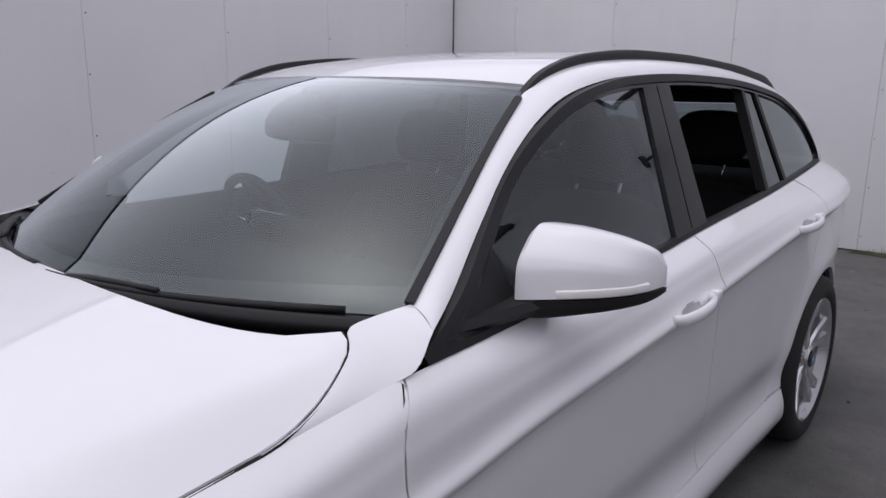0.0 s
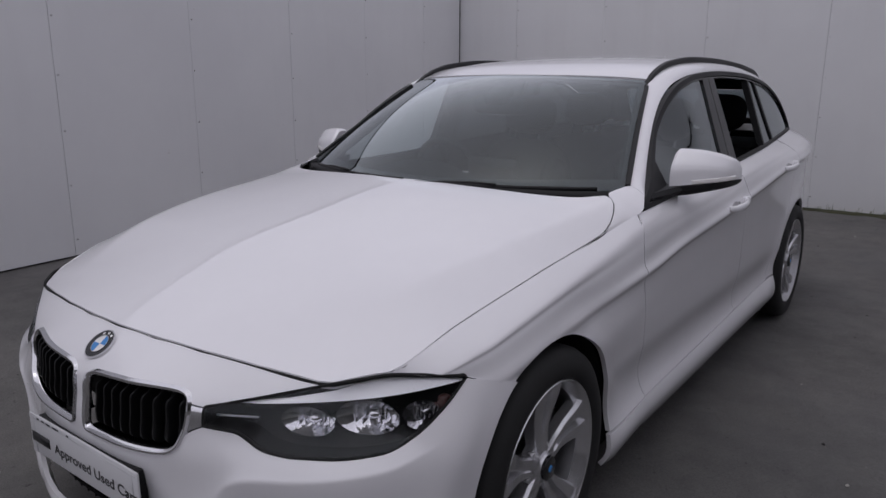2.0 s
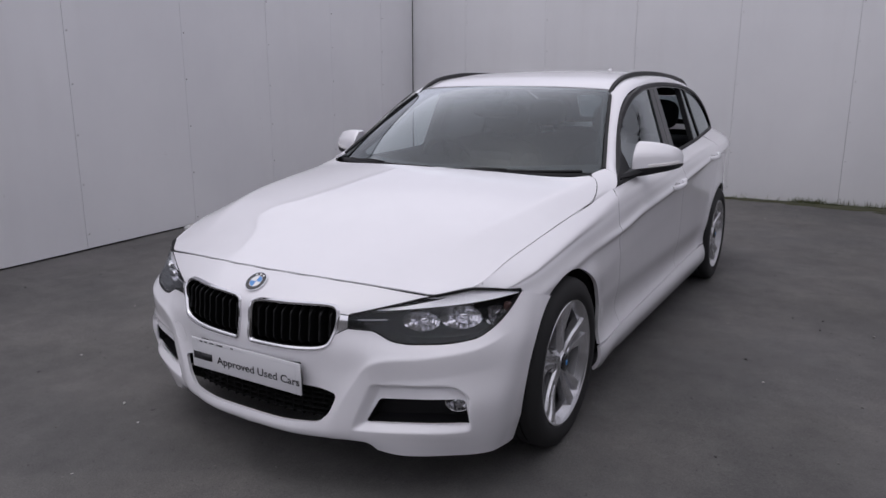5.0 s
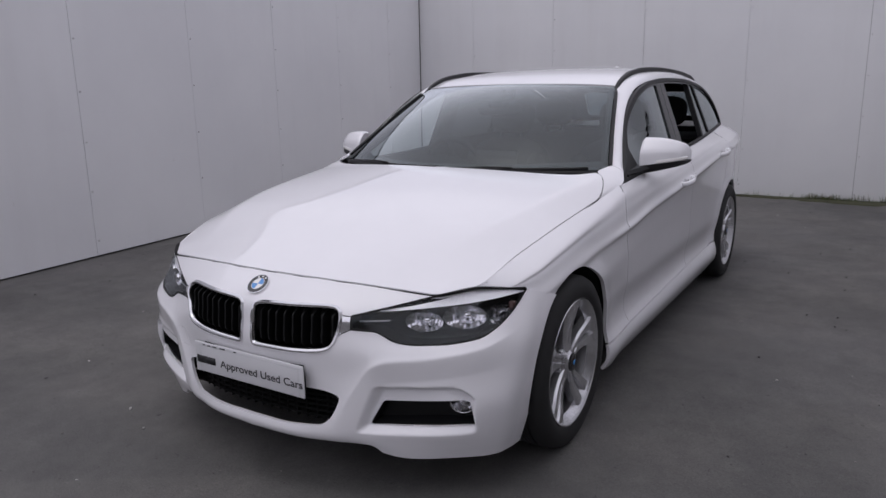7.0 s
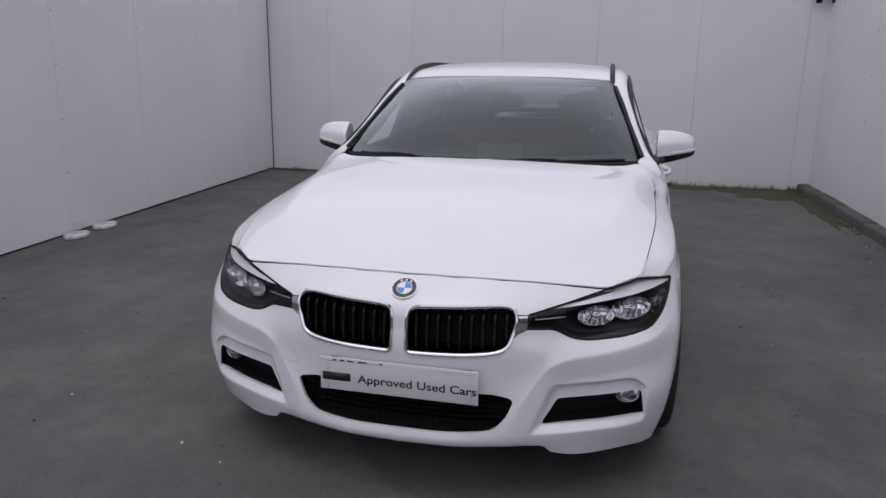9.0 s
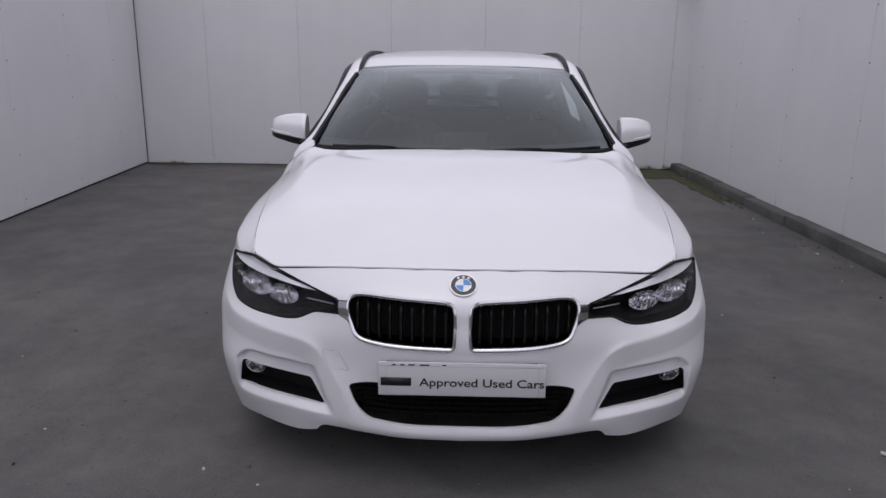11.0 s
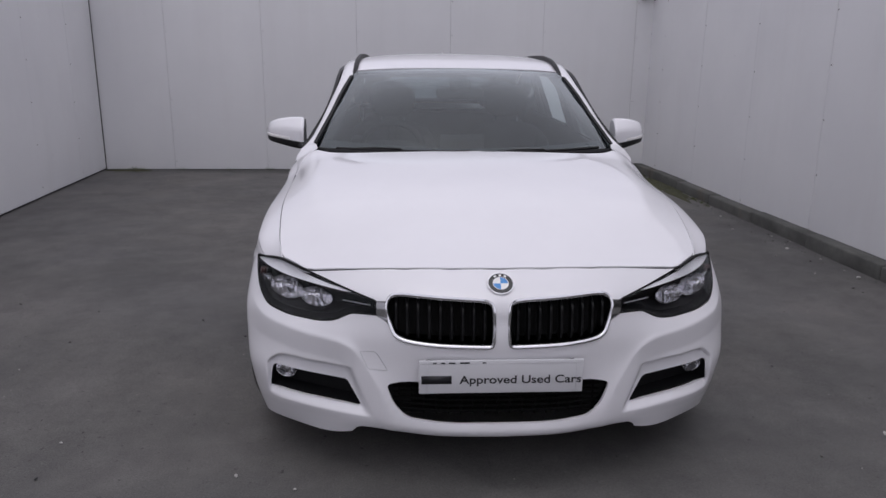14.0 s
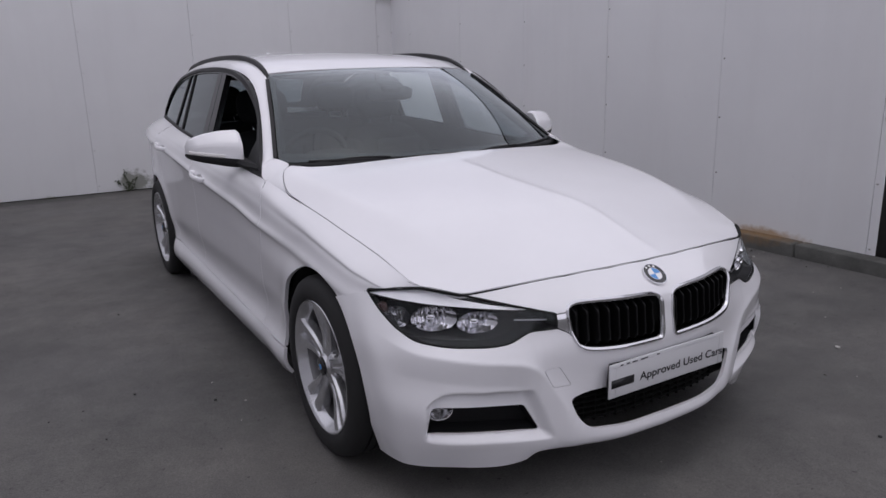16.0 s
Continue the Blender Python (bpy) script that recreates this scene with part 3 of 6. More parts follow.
def hood_height(x, y):
    zc, ze, xe, xk = float(HOOD_Z(y)), float(EDGE_Z(y)), float(EDGE_X(y)), float(CREASE_X(y))
    base = lambda a: 0.42 * (a / xe) ** 2 + 0.62 * soft(a - xk, 0.016) / soft(0.10, 0.016) + 0.08 * soft(a - 0.60 * xk, 0.02) / xe
    f = (base(abs(x)) - base(0.0)) / (base(xe) - base(0.0))
    k = float(step(y, 0.22, 0.62))
    f = k * f + (1 - k) * (abs(x) / xe) ** 2
    return zc - (zc - ze) * f


grid = []
for y in np.linspace(0.08, 1.50, 70):
    xm = float(EDGE_X(y)) + 0.05
    grid.append([(u * xm, y, hood_height(u * xm, y)) for u in np.linspace(-1, 1, 121)])
HOOD = Shell(grid, (0, 0, 1), 0.015)
REAR_Y = fn((0.0, 1.236), (0.2, 1.240), (0.449, 1.264), (0.543, 1.285), (0.614, 1.310), (0.66, 1.333), (0.691, 1.360), (0.705, 1.385))
front_line = [(0.0, 0.1285), (0.15, 0.1355), (0.304, 0.155), (0.46, 0.187), (0.60, 0.226), (0.63, 0.241), (0.712, 0.325)]
SEAM = [(0.7915, 1.19), (0.7910, 1.217), (0.7895, 1.247), (0.785, 1.283), (0.777, 1.316), (0.767, 1.344), (0.754, 1.369), (0.737, 1.385), (0.714, 1.393)]


def beside(line, d):
    """A plan line moved sideways."""
    t = np.gradient(np.array(line), axis=0)
    t /= np.linalg.norm(t, axis=1)[:, None]
    return [(float(p[0] + d * b[1]), float(p[1] - d * b[0])) for p, b in zip(line, t)]


edge_line = [(float(X_TOP(y)) - 0.0034, y) for y in np.linspace(0.36, 1.15, 19)] + beside(SEAM, -0.0016)
rear_line = [(float(x), float(REAR_Y(x))) for x in np.linspace(0.70, 0.0, 18)]
half = front_line + edge_line + rear_line
outline = half + [(-x, y) for x, y in half[-2:0:-1]]
link_mesh("bonnet", HOOD.panel([prism(outline, "z", 0, 2)]), PAINT, car, "white bonnet with soft raised creases")

# black strip laid in the bonnet gap to paint its shade
bonnet_gap_path = [(x, y, hood_height(x, y) - 0.0022) for x, y in inset(outline, -0.0022)]
part("bonnet_gap_strip", sweep(bonnet_gap_path, [(-0.0035, -0.006), (0.0035, -0.006), (0.0035, 0.0), (-0.0035, 0.0)], True), GAP_BLACK, car, "black strip added for the shade in the bonnet gap")


def side_x(y, z):
    hit = SIDE.tree.ray_cast(Vector((2, y, z)), Vector((-1, 0, 0)))
    return hit[0].x if hit[0] else 0.8


# black strips added along the shut lines, standing for the shade in them
for seam, top in ((DOOR_F, 0.90), (DOOR_B, 0.945), (DOOR_R, 0.995)):
    pts = [(side_x(float(seam(z)), z) - 0.0055, float(seam(z)), z) for z in np.linspace(0.30, top, 40)]
    door_strip = part("door_gap_strip", sweep(pts, [(-0.007, -0.003), (0.007, -0.003), (0.007, 0.002), (-0.007, 0.002)], up=(1, 0, 0)), GAP_BLACK, car)
    link_mesh("door_gap_strip", flipped(door_strip.data), GAP_BLACK, car)

# white corner between bonnet, windscreen and pillar
P_OUT = [(float(X_TOP(y)) + 0.0005, y, float(Z_TOP(y)) - 0.0005) for y in np.linspace(1.19, 1.405, 9)] + [(0.824, 1.428, 0.901), (0.806, 1.495, 0.944)]
P_IN = [(x, y, hood_height(x, y)) for x, y in beside(SEAM, 0.0016)[:-1]] + [(0.7235, 1.396, 0.9525), (0.7195, 1.412, 0.956), (0.7225, 1.440, 0.960), (0.731, 1.475, 0.965), (0.742, 1.515, 0.970)]


def even(points, n):
    """Points spread evenly along a smooth line."""
    d = np.concatenate([[0], np.cumsum([math.dist(a, b) for a, b in zip(points, points[1:])])])
    return curve_through(points, np.linspace(0, 1, n), d / d[-1])


po, pi_ = even(P_OUT, 24), even(P_IN, 24)
CORNER = Shell([[po[i] + (pi_[i] - po[i]) * v + np.array((0.6, -0.1, 0.75)) * min(0.006, 0.06 * np.linalg.norm(pi_[i] - po[i])) * 4 * v * (1 - v) for v in np.linspace(0, 1, 12)] for i in range(24)], (0.4, 0, 1), 0.004)
both("scuttle_corner", CORNER.panel(), PAINT, car)
# front bumper and nose: plan curves from the centre round to the wheel arch, bottom to top
NOSE = (
    ((0, 0.010, 0.175), (0.2, 0.026, 0.175), (0.40, 0.085, 0.172), (0.55, 0.137, 0.146), (0.70, 0.228, 0.146), (0.785, 0.300, 0.147), (0.812, 0.370, 0.148), (0.822, 0.43, 0.15)),
    ((0, -0.010, 0.205), (0.2, 0.000, 0.205), (0.40, 0.062, 0.205), (0.55, 0.118, 0.200), (0.71, 0.205, 0.200), (0.803, 0.295, 0.200), (0.830, 0.375, 0.205), (0.840, 0.44, 0.21)),
    ((0, -0.006, 0.242), (0.2, 0.002, 0.242), (0.39, 0.052, 0.250), (0.55, 0.104, 0.250), (0.715, 0.185, 0.250), (0.814, 0.285, 0.255), (0.845, 0.375, 0.26), (0.853, 0.45, 0.26)),
    ((0, 0.020, 0.34), (0.2, 0.028, 0.34), (0.38, 0.055, 0.345), (0.55, 0.102, 0.335), (0.72, 0.172, 0.34), (0.828, 0.280, 0.345), (0.858, 0.375, 0.35), (0.868, 0.46, 0.35)),
    ((0, 0.012, 0.42), (0.2, 0.020, 0.42), (0.38, 0.060, 0.42), (0.55, 0.110, 0.42), (0.72, 0.190, 0.42), (0.838, 0.312, 0.43), (0.868, 0.42, 0.43), (0.877, 0.50, 0.43)),
    ((0, 0.004, 0.495), (0.2, 0.012, 0.495), (0.38, 0.060, 0.50), (0.55, 0.118, 0.505), (0.73, 0.215, 0.51), (0.845, 0.345, 0.515), (0.872, 0.45, 0.51), (0.880, 0.54, 0.51)),
    ((0, 0.012, 0.56), (0.2, 0.020, 0.56), (0.385, 0.075, 0.565), (0.55, 0.138, 0.555), (0.735, 0.255, 0.57), (0.842, 0.385, 0.575), (0.870, 0.49, 0.57), (0.880, 0.57, 0.56)),
    ((0, 0.030, 0.635), (0.2, 0.038, 0.635), (0.385, 0.088, 0.625), (0.56, 0.168, 0.632), (0.72, 0.285, 0.645), (0.83, 0.43, 0.645), (0.864, 0.52, 0.62), (0.878, 0.59, 0.60)),
    ((0, 0.123, 0.711), (0.2, 0.137, 0.707), (0.40, 0.168, 0.698), (0.626, 0.228, 0.681), (0.735, 0.333, 0.696), (0.823, 0.446, 0.675), (0.859, 0.53, 0.65), (0.876, 0.60, 0.625)),
)
NU2, NV2 = 118, 110
us, vs2 = np.concatenate([np.linspace(0, 0.28, 20), np.linspace(0.28, 0.68, 76)[1:], np.linspace(0.68, 1, 24)[1:]]), np.linspace(0, 1, NV2)
rows = [curve_through(r, us, np.linspace(0, 1, 8)) for r in NOSE]
for p in rows[-1]:
    k = np.clip((0.66 - p[0]) / 0.08, 0, 1)
    p[2] += k * (hood_height(p[0], p[1]) - 0.0015 - p[2])
net = np.array(rows)  # rows x us x 3

half = np.array([curve_through(net[:, i], vs2, np.linspace(0, 1, len(NOSE))) for i in range(len(us))])
x, z = half[..., 0], half[..., 2]
# scoop round the fog lamp opening: rounded upper lip, sloping ledge below, inner end along the diagonal strut
top_z = 0.392 + 0.010 * np.clip((x - 0.48) / 0.2, 0, 1) - 0.034 * np.clip((x - 0.70) / 0.06, 0, 1) ** 2
ledge_z = 0.234 + 0.016 * np.clip((x - 0.40) / 0.36, 0, 1)
inner_x = 0.410 + 0.40 * (z - 0.25)
scoop = step(x - inner_x, 0.0, 0.03) * (1 - step(x, 0.748, 0.770)) * np.clip((z - ledge_z) / 0.022, 0, 1) * (1 - step(z - top_z, -0.004, 0.006))
half[..., 1] += 0.026 * scoop
# crease that sweeps from the wheel arch under the lamp and down the strut beside the lower intake
BAND = fn((0.300, 0.195), (0.322, 0.235), (0.380, 0.330), (0.42, 0.398), (0.446, 0.438), (0.470, 0.464), (0.52, 0.486), (0.62, 0.498), (0.70, 0.511), (0.78, 0.527), (0.815, 0.545), (0.88, 0.60))
slope = (BAND(x + 0.004) - BAND(x - 0.004)) / 0.008
dz = (z - BAND(x)) / np.sqrt(1 + slope ** 2)
near = np.sqrt(dz * dz + 0.0016 ** 2) - 0.0016
lip = np.where(dz > 0, np.exp(-near / 0.028), np.clip(1 - near / 0.070, 0, 1))
half[..., 1] -= (0.010 + 0.007 * step(x, 0.42, 0.52)) * lip * step(x, 0.30, 0.37) * (1 - step(x, 0.77, 0.875))
full = np.concatenate([(half * np.array([-1, 1, 1]))[:0:-1], half], axis=0)
FRONT = Shell(full, (0, -1, 0), 0.012)


def mirror2(outline):
    return [(-a, b) for a, b in outline]


def eased(corners):
    """A rounded outline, its bends smoothed once more."""
    o = [p[:2] for p in corners]
    for _ in range(4):
        o = [q for a, b in zip(o, o[1:] + o[:1]) for q in ((a[0] * 0.76 + b[0] * 0.24, a[1] * 0.76 + b[1] * 0.24), (a[0] * 0.24 + b[0] * 0.76, a[1] * 0.24 + b[1] * 0.76))]
    return o


LAMP = rounded([(0.388, 0.619), (0.50, 0.648, 0.03), (0.626, 0.683, 0.02), (0.715, 0.700, 0.02), (0.826, 0.678, 0.006), (0.818, 0.632, 0.03), (0.799, 0.588, 0.03), (0.768, 0.556, 0.03), (0.69, 0.541, 0.05), (0.58, 0.537, 0.04), (0.528, 0.544, 0.02), (0.470, 0.574, 0.015), (0.390, 0.5755, 0.004)])
KIDNEY = eased([(0.020, 0.600), (0.028, 0.634), (0.10, 0.640), (0.30, 0.647), (0.350, 0.640), (0.364, 0.608), (0.351, 0.555), (0.332, 0.510), (0.27, 0.496), (0.06, 0.489), (0.024, 0.489), (0.020, 0.53)])
INTAKE = rounded([(-0.362, 0.352, 0.02), (-0.30, 0.366, 0.03), (0.30, 0.366, 0.03), (0.362, 0.352, 0.02), (0.335, 0.285, 0.03), (0.295, 0.246, 0.04), (0.15, 0.236, 0.05), (-0.15, 0.236, 0.05), (-0.295, 0.246, 0.04), (-0.335, 0.285, 0.03)])
FOG = rounded([(0.446, 0.261, 0.010), (0.492, 0.345, 0.010), (0.746, 0.361, 0.022), (0.758, 0.275, 0.008)])
NOTCH = rounded([(-0.50, 0.05, 0), (-0.487, 0.145, 0.0), (-0.455, 0.190, 0.02), (-0.30, 0.188, 0.05), (0.30, 0.188, 0.05), (0.455, 0.190, 0.02), (0.487, 0.145, 0.0), (0.50, 0.05, 0)])
wheel_cut = [(0.425, 0.0), (0.425, 0.26)] + [(HUB_F + 0.358 * math.cos(a), HUB_Z + 0.358 * math.sin(a)) for a in np.linspace(3.3, 2.0, 18)] + [(1.2, 0.64), (1.2, 0.0)]
cuts = [prism(INTAKE, "y", -1, 1), prism(NOTCH, "y", -1, 1), prism(wheel_cut, "x", -2, 2)]
WING = rounded([(0.350, 0.622, 0), (0.366, 0.619, 0.004), (0.391, 0.617, 0), (0.391, 0.576, 0), (0.362, 0.562, 0.006), (0.338, 0.54, 0)], 0.0)
for o in (LAMP, KIDNEY, FOG, WING):
    cuts += [prism(inset(o, -0.002), "y", -1, 1), prism(inset(mirror2(o), -0.002), "y", -1, 1)]
TOW = rounded([(-0.446, 0.459), (-0.392, 0.460), (-0.354, 0.396), (-0.418, 0.399)], 0.012)
cuts.append(prism(TOW, "y", -1, 1))
bumper = link_mesh("front_bumper", FRONT.panel([], cuts), PAINT, car, "white sport front bumper")

# windscreen and its curves
WS_BOT = lambda x: (x, 1.262 + 0.262 * (abs(x) / 0.735) ** 2, 0.964 - 0.002 * (abs(x) / 0.735) ** 2)
WS_TOP = lambda x: (x, 1.955 + 0.105 * (abs(x) / 0.578) ** 2, 1.333 - 0.023 * (abs(x) / 0.578) ** 2)
grid = []
for u in np.linspace(-1, 1, 61):
    a, b = np.array(WS_BOT(u * 0.738)), np.array(WS_TOP(u * 0.580))
    row = []
    for v in np.linspace(-0.03, 1.0, 41):
        p = a + (b - a) * v
        p = p + np.array((0, -0.35, 0.9)) * 0.045 * 4 * max(v, 0) * (1 - v) * (1 - 0.78 * u ** 4)
        row.append(p)
    grid.append(row)
SCREEN = Shell(grid, (0, -0.5, 0.8), 0.006)
plain_back(link_mesh("windscreen", SCREEN.panel(), WINDSCREEN, car, "grey-tinted laminated windscreen"), SCREEN)

# roof edge lines: outer (above the side windows) and inner (windscreen edge, then roof rail)
OUTER = [(0.826, 1.425, 0.9), (0.773, 1.579, 0.98), (0.728, 1.707, 1.069), (0.689, 1.843, 1.167), (0.662, 1.978, 1.243), (0.652, 2.1, 1.294), (0.653, 2.242, 1.326), (0.658, 2.4, 1.344), (0.65, 2.7, 1.356), (0.64, 3.1, 1.352), (0.63, 3.45, 1.328), (0.628, 3.72, 1.292), (0.65, 3.98, 1.205), (0.688, 4.14, 1.085), (0.712, 4.14, 1.022)]
INNER = [(0.742, 1.515, 0.970), (0.706, 1.630, 1.045), (0.672, 1.738, 1.116), (0.640, 1.85, 1.193), (0.605, 1.97, 1.263), (0.577, 2.075, 1.316), (0.571, 2.21, 1.356), (0.567, 2.4, 1.382), (0.562, 2.7, 1.396), (0.556, 3.1, 1.394), (0.548, 3.45, 1.376), (0.540, 3.75, 1.348), (0.530, 4.10, 1.29), (0.545, 4.33, 1.17), (0.60, 4.46, 1.03)]
sv = np.linspace(0, 1, 140)
k15 = np.linspace(0, 1, 15)
oc, ic = curve_through([(0.806, 1.495, 0.944)] + OUTER[1:], sv, k15), curve_through(INNER, sv, k15)
grid = []
for i in range(len(sv)):
    row, a, b = [], oc[i], ic[i]
    mid = (a + b) / 2
    outw = np.array((0.75, 0.0, 0.66))
    for v in np.linspace(0, 1, 14):
        row.append(a + (b - a) * v + outw * (0.006 + 0.010 * step(b[1], 1.95, 2.25)) * 4 * v * (1 - v))
    grid.append(row)
PILLAR = Shell(grid, (1, 0, 0.6), 0.02)
both("roof_side", PILLAR.panel(), PAINT, car)

# roof panel
ROOF_Z = fn((1.9, 1.318), (1.955, 1.335), (2.2, 1.386), (2.6, 1.424), (3.0, 1.437), (3.6, 1.425), (4.1, 1.385), (4.36, 1.335))
grid = []
for v in np.linspace(0, 1, 70):
    row = []
    e = curve_through(INNER[5:13], np.array([v]))[0]
    yc = 1.955 + (4.32 - 1.955) * v
    for u in np.linspace(-1, 1, 61):
        a = abs(u)
        y = yc + (e[1] - yc) * a ** 2
        zc = float(ROOF_Z(yc))
        row.append((u * (e[0] - 0.003), y, zc + (e[2] - zc) * (0.55 * a ** 2 + 0.45 * a ** 6)))
    grid.append(row)
ROOF = Shell(grid, (0, 0, 1), 0.015)
link_mesh("roof", ROOF.panel(), PAINT, car, "white roof panel")


# ---- the car's glass, trim and lamps ----
def front_y(x, z):
    hit = FRONT.tree.ray_cast(Vector((x, -1, z)), Vector((0, 1, 0)))
    while not hit[0] and z > 0.1:
        z -= 0.003
        hit = FRONT.tree.ray_cast(Vector((x, -1, z)), Vector((0, 1, 0)))
    return hit[0].y


link_mesh("tow_cover", FRONT.panel([prism(inset(TOW, 0.0016), "y", -1, 1)]), PAINT, bumper)


def glass_x(y, z):
    up = z - float(Z_TOP(y))
    return float(X_TOP(y)) - 0.36 * up - 0.034 * float(step(2.25 - y, 0.0, 0.45)) * float(step(up, 0.0, 0.22))


def side_shell(shift, depth):
    return Shell([[(glass_x(y, z) + shift, y, z) for z in np.linspace(0.86, 1.40, 20)] for y in np.linspace(1.38, 4.22, 56)], (1, 0, 0.3), depth)


TRIM_S, PANE_S = side_shell(0.004, 0.016), side_shell(-0.010, 0.004)
oc2 = curve_through(OUTER, np.linspace(0, 1, 60), k15)
DLO = [(float(p[1]), float(p[2])) for p in oc2] + [(float(y), float(Z_TOP(y)) + 0.001) for y in np.linspace(4.10, 1.47, 30)]


def low(outline, d):
    return [(y, z - d if i >= 60 else z) for i, (y, z) in enumerate(outline)]


IN1 = inset(low(DLO, 0.007), 0.020)
window_ring = TRIM_S.panel([prism(inset(DLO, 0.0015), "x", 0, 2)], [prism(IN1, "x", 0, 2)])
both("window_surround", window_ring, BLACK_TRIM, car)
FRAME_S = side_shell(-0.002, 0.03)
# black pillars and frames between the panes, cut from the inner outline
LANES = {"sail": [(1.3, 0.8), (1.3, 1.5), (1.66, 1.5), (1.735, 0.8)], "front_pane": [(1.735, 0.8), (1.66, 1.5), (2.452, 1.5), (2.398, 0.8)],
         "pillar_a": [(2.398, 0.8), (2.452, 1.5), (2.521, 1.5), (2.507, 0.8)], "pillar_b": [(2.513, 0.8), (2.527, 1.5), (2.592, 1.5), (2.625, 0.8)],
         "rear_pane": [(2.625, 0.8), (2.592, 1.5), (3.20, 1.5), (3.165, 0.8)], "bar_a": [(3.165, 0.8), (3.20, 1.5), (3.225, 1.5), (3.20, 0.8)],
         "small_pane": [(3.20, 0.8), (3.225, 1.5), (3.275, 1.5), (3.49, 0.8)], "bar_b": [(3.49, 0.8), (3.275, 1.5), (3.31, 1.5), (3.525, 0.8)],
         "quarter_pane": [(3.525, 0.8), (3.31, 1.5), (4.4, 1.5), (4.4, 0.8)]}
IN2 = inset(low(DLO, 0.02), 0.030)
door_frame = FRAME_S.panel([prism(inset(low(DLO, 0.007), 0.019), "x", 0, 2)], [prism(IN2, "x", 0, 2)])
both("window_frame", door_frame, GLOSS_BLACK, car)
for key, name in (("sail", "mirror_sail"), ("pillar_a", "pillar_cover"), ("pillar_b", "pillar_cover"), ("bar_a", "window_bar"), ("bar_b", "window_bar")):
    both(name, FRAME_S.panel([prism(IN2, "x", 0, 2), prism(LANES[key], "x", 0, 2)]), GLOSS_BLACK if "pillar" in key else BLACK_TRIM, car)
for key, left, right, mat in (("front_pane", True, False, SIDE_GLASS), ("rear_pane", False, True, TINTED), ("small_pane", True, True, TINTED), ("quarter_pane", True, True, TINTED)):
    me = boolean(PANE_S.solid(), [("INTERSECT", prism(inset(low(DLO, 0.02), 0.03), "x", 0, 2)), ("INTERSECT", prism(LANES[key], "x", 0, 2))], False)
    if left:
        plain_back(sharp(link_mesh("side_window", me.copy(), mat, car), 40), PANE_S)
    if right:
        plain_back(sharp(link_mesh("side_window", flipped(me), mat, car), 40), PANE_S, -1)

# windscreen's black border, scuttle and wipers
ws_outline = [(float(WS_BOT(u * 0.738)[0]), float(WS_BOT(u * 0.738)[1]) - 0.02) for u in np.linspace(-1, 1, 31)] + [WS_TOP(u * 0.58)[:2] for u in np.linspace(1, -1, 31)]
ws_in = [(x * 0.945, y) for x, y in ws_outline]
ws_in = [(x, y + 0.045) for x, y in ws_in[:31]] + [(x, y - 0.035) for x, y in ws_in[31:]]
BORDER = Shell([[Vector(p) + Vector((0, 0.006, -0.010)) for p in row] for row in [[SCREEN.v[i * 41 + j] for j in range(41)] for i in range(61)]], (0, -0.5, 0.8), 0.003)
link_mesh("screen_border", BORDER.panel([], [prism(ws_in, "z", 0, 2)]), GLOSS_BLACK, car)
sc = [(x, 1.262 + 0.255 * (x / 0.73) ** 2, 0.946 - 0.006 * (x / 0.73) ** 2) for x in np.linspace(-0.75, 0.75, 41)]
part("scuttle", sweep(sc, [(-0.05, -0.012), (0.05, -0.022), (0.05, 0.012), (-0.05, 0.0)]), BLACK_TRIM, car)
gasket = sweep([tuple(p + np.array((0.004, -0.004, 0.004))) for p in ic[:45:2]], [(-0.013, -0.010), (0.003, -0.008), (0.003, 0.001), (-0.013, 0.001)])
gm = part("screen_gasket", gasket, BLACK_TRIM, car)
link_mesh("screen_gasket", flipped(sharp(gm).data), BLACK_TRIM, car)


def on_screen(x, v, up=0.0):
    a, b = np.array(WS_BOT(x)), np.array(WS_TOP(x * 0.78))
    p = a + (b - a) * v + np.array((0, -0.35, 0.9)) * (0.045 * 4 * max(v, 0) * (1 - v) + up)
    return tuple(p)


def wiper(x0, x1, xp):
    w = part("wiper", sweep([on_screen(x, -0.045 + 0.012 * k, 0.010) for k, x in zip(np.linspace(0, 1, 14), np.linspace(x0, x1, 14))], [(-0.004, -0.008), (0.004, -0.008), (0.008, 0.0), (0.003, 0.006), (-0.005, 0.004)]), BLACK_TRIM, car, "black wiper blade lying along the screen's foot")
    a, b = Vector(on_screen(xp, -0.08, 0.0)), Vector(on_screen((x0 + x1) / 2, -0.04, 0.018))
    part("wiper_arm", sweep([a.lerp(b, k) + Vector((0, 0, 0.012 * math.sin(k * 3.14))) for k in np.linspace(0, 1, 9)], [(-0.006, -0.004), (0.006, -0.004), (0.005, 0.004), (-0.005, 0.004)], scale=[1.5 - 0.6 * k for k in np.linspace(0, 1, 9)]), BLACK_TRIM, w)
    part("wiper_pivot", lathe([(0, 0.0), (0.014, 0.010), (0.0, 0.018), (-0.02, 0.018)], "z", 14, a), BLACK_TRIM, w)


wiper(-0.62, 0.0, -0.66)
wiper(0.06, 0.655, -0.02)

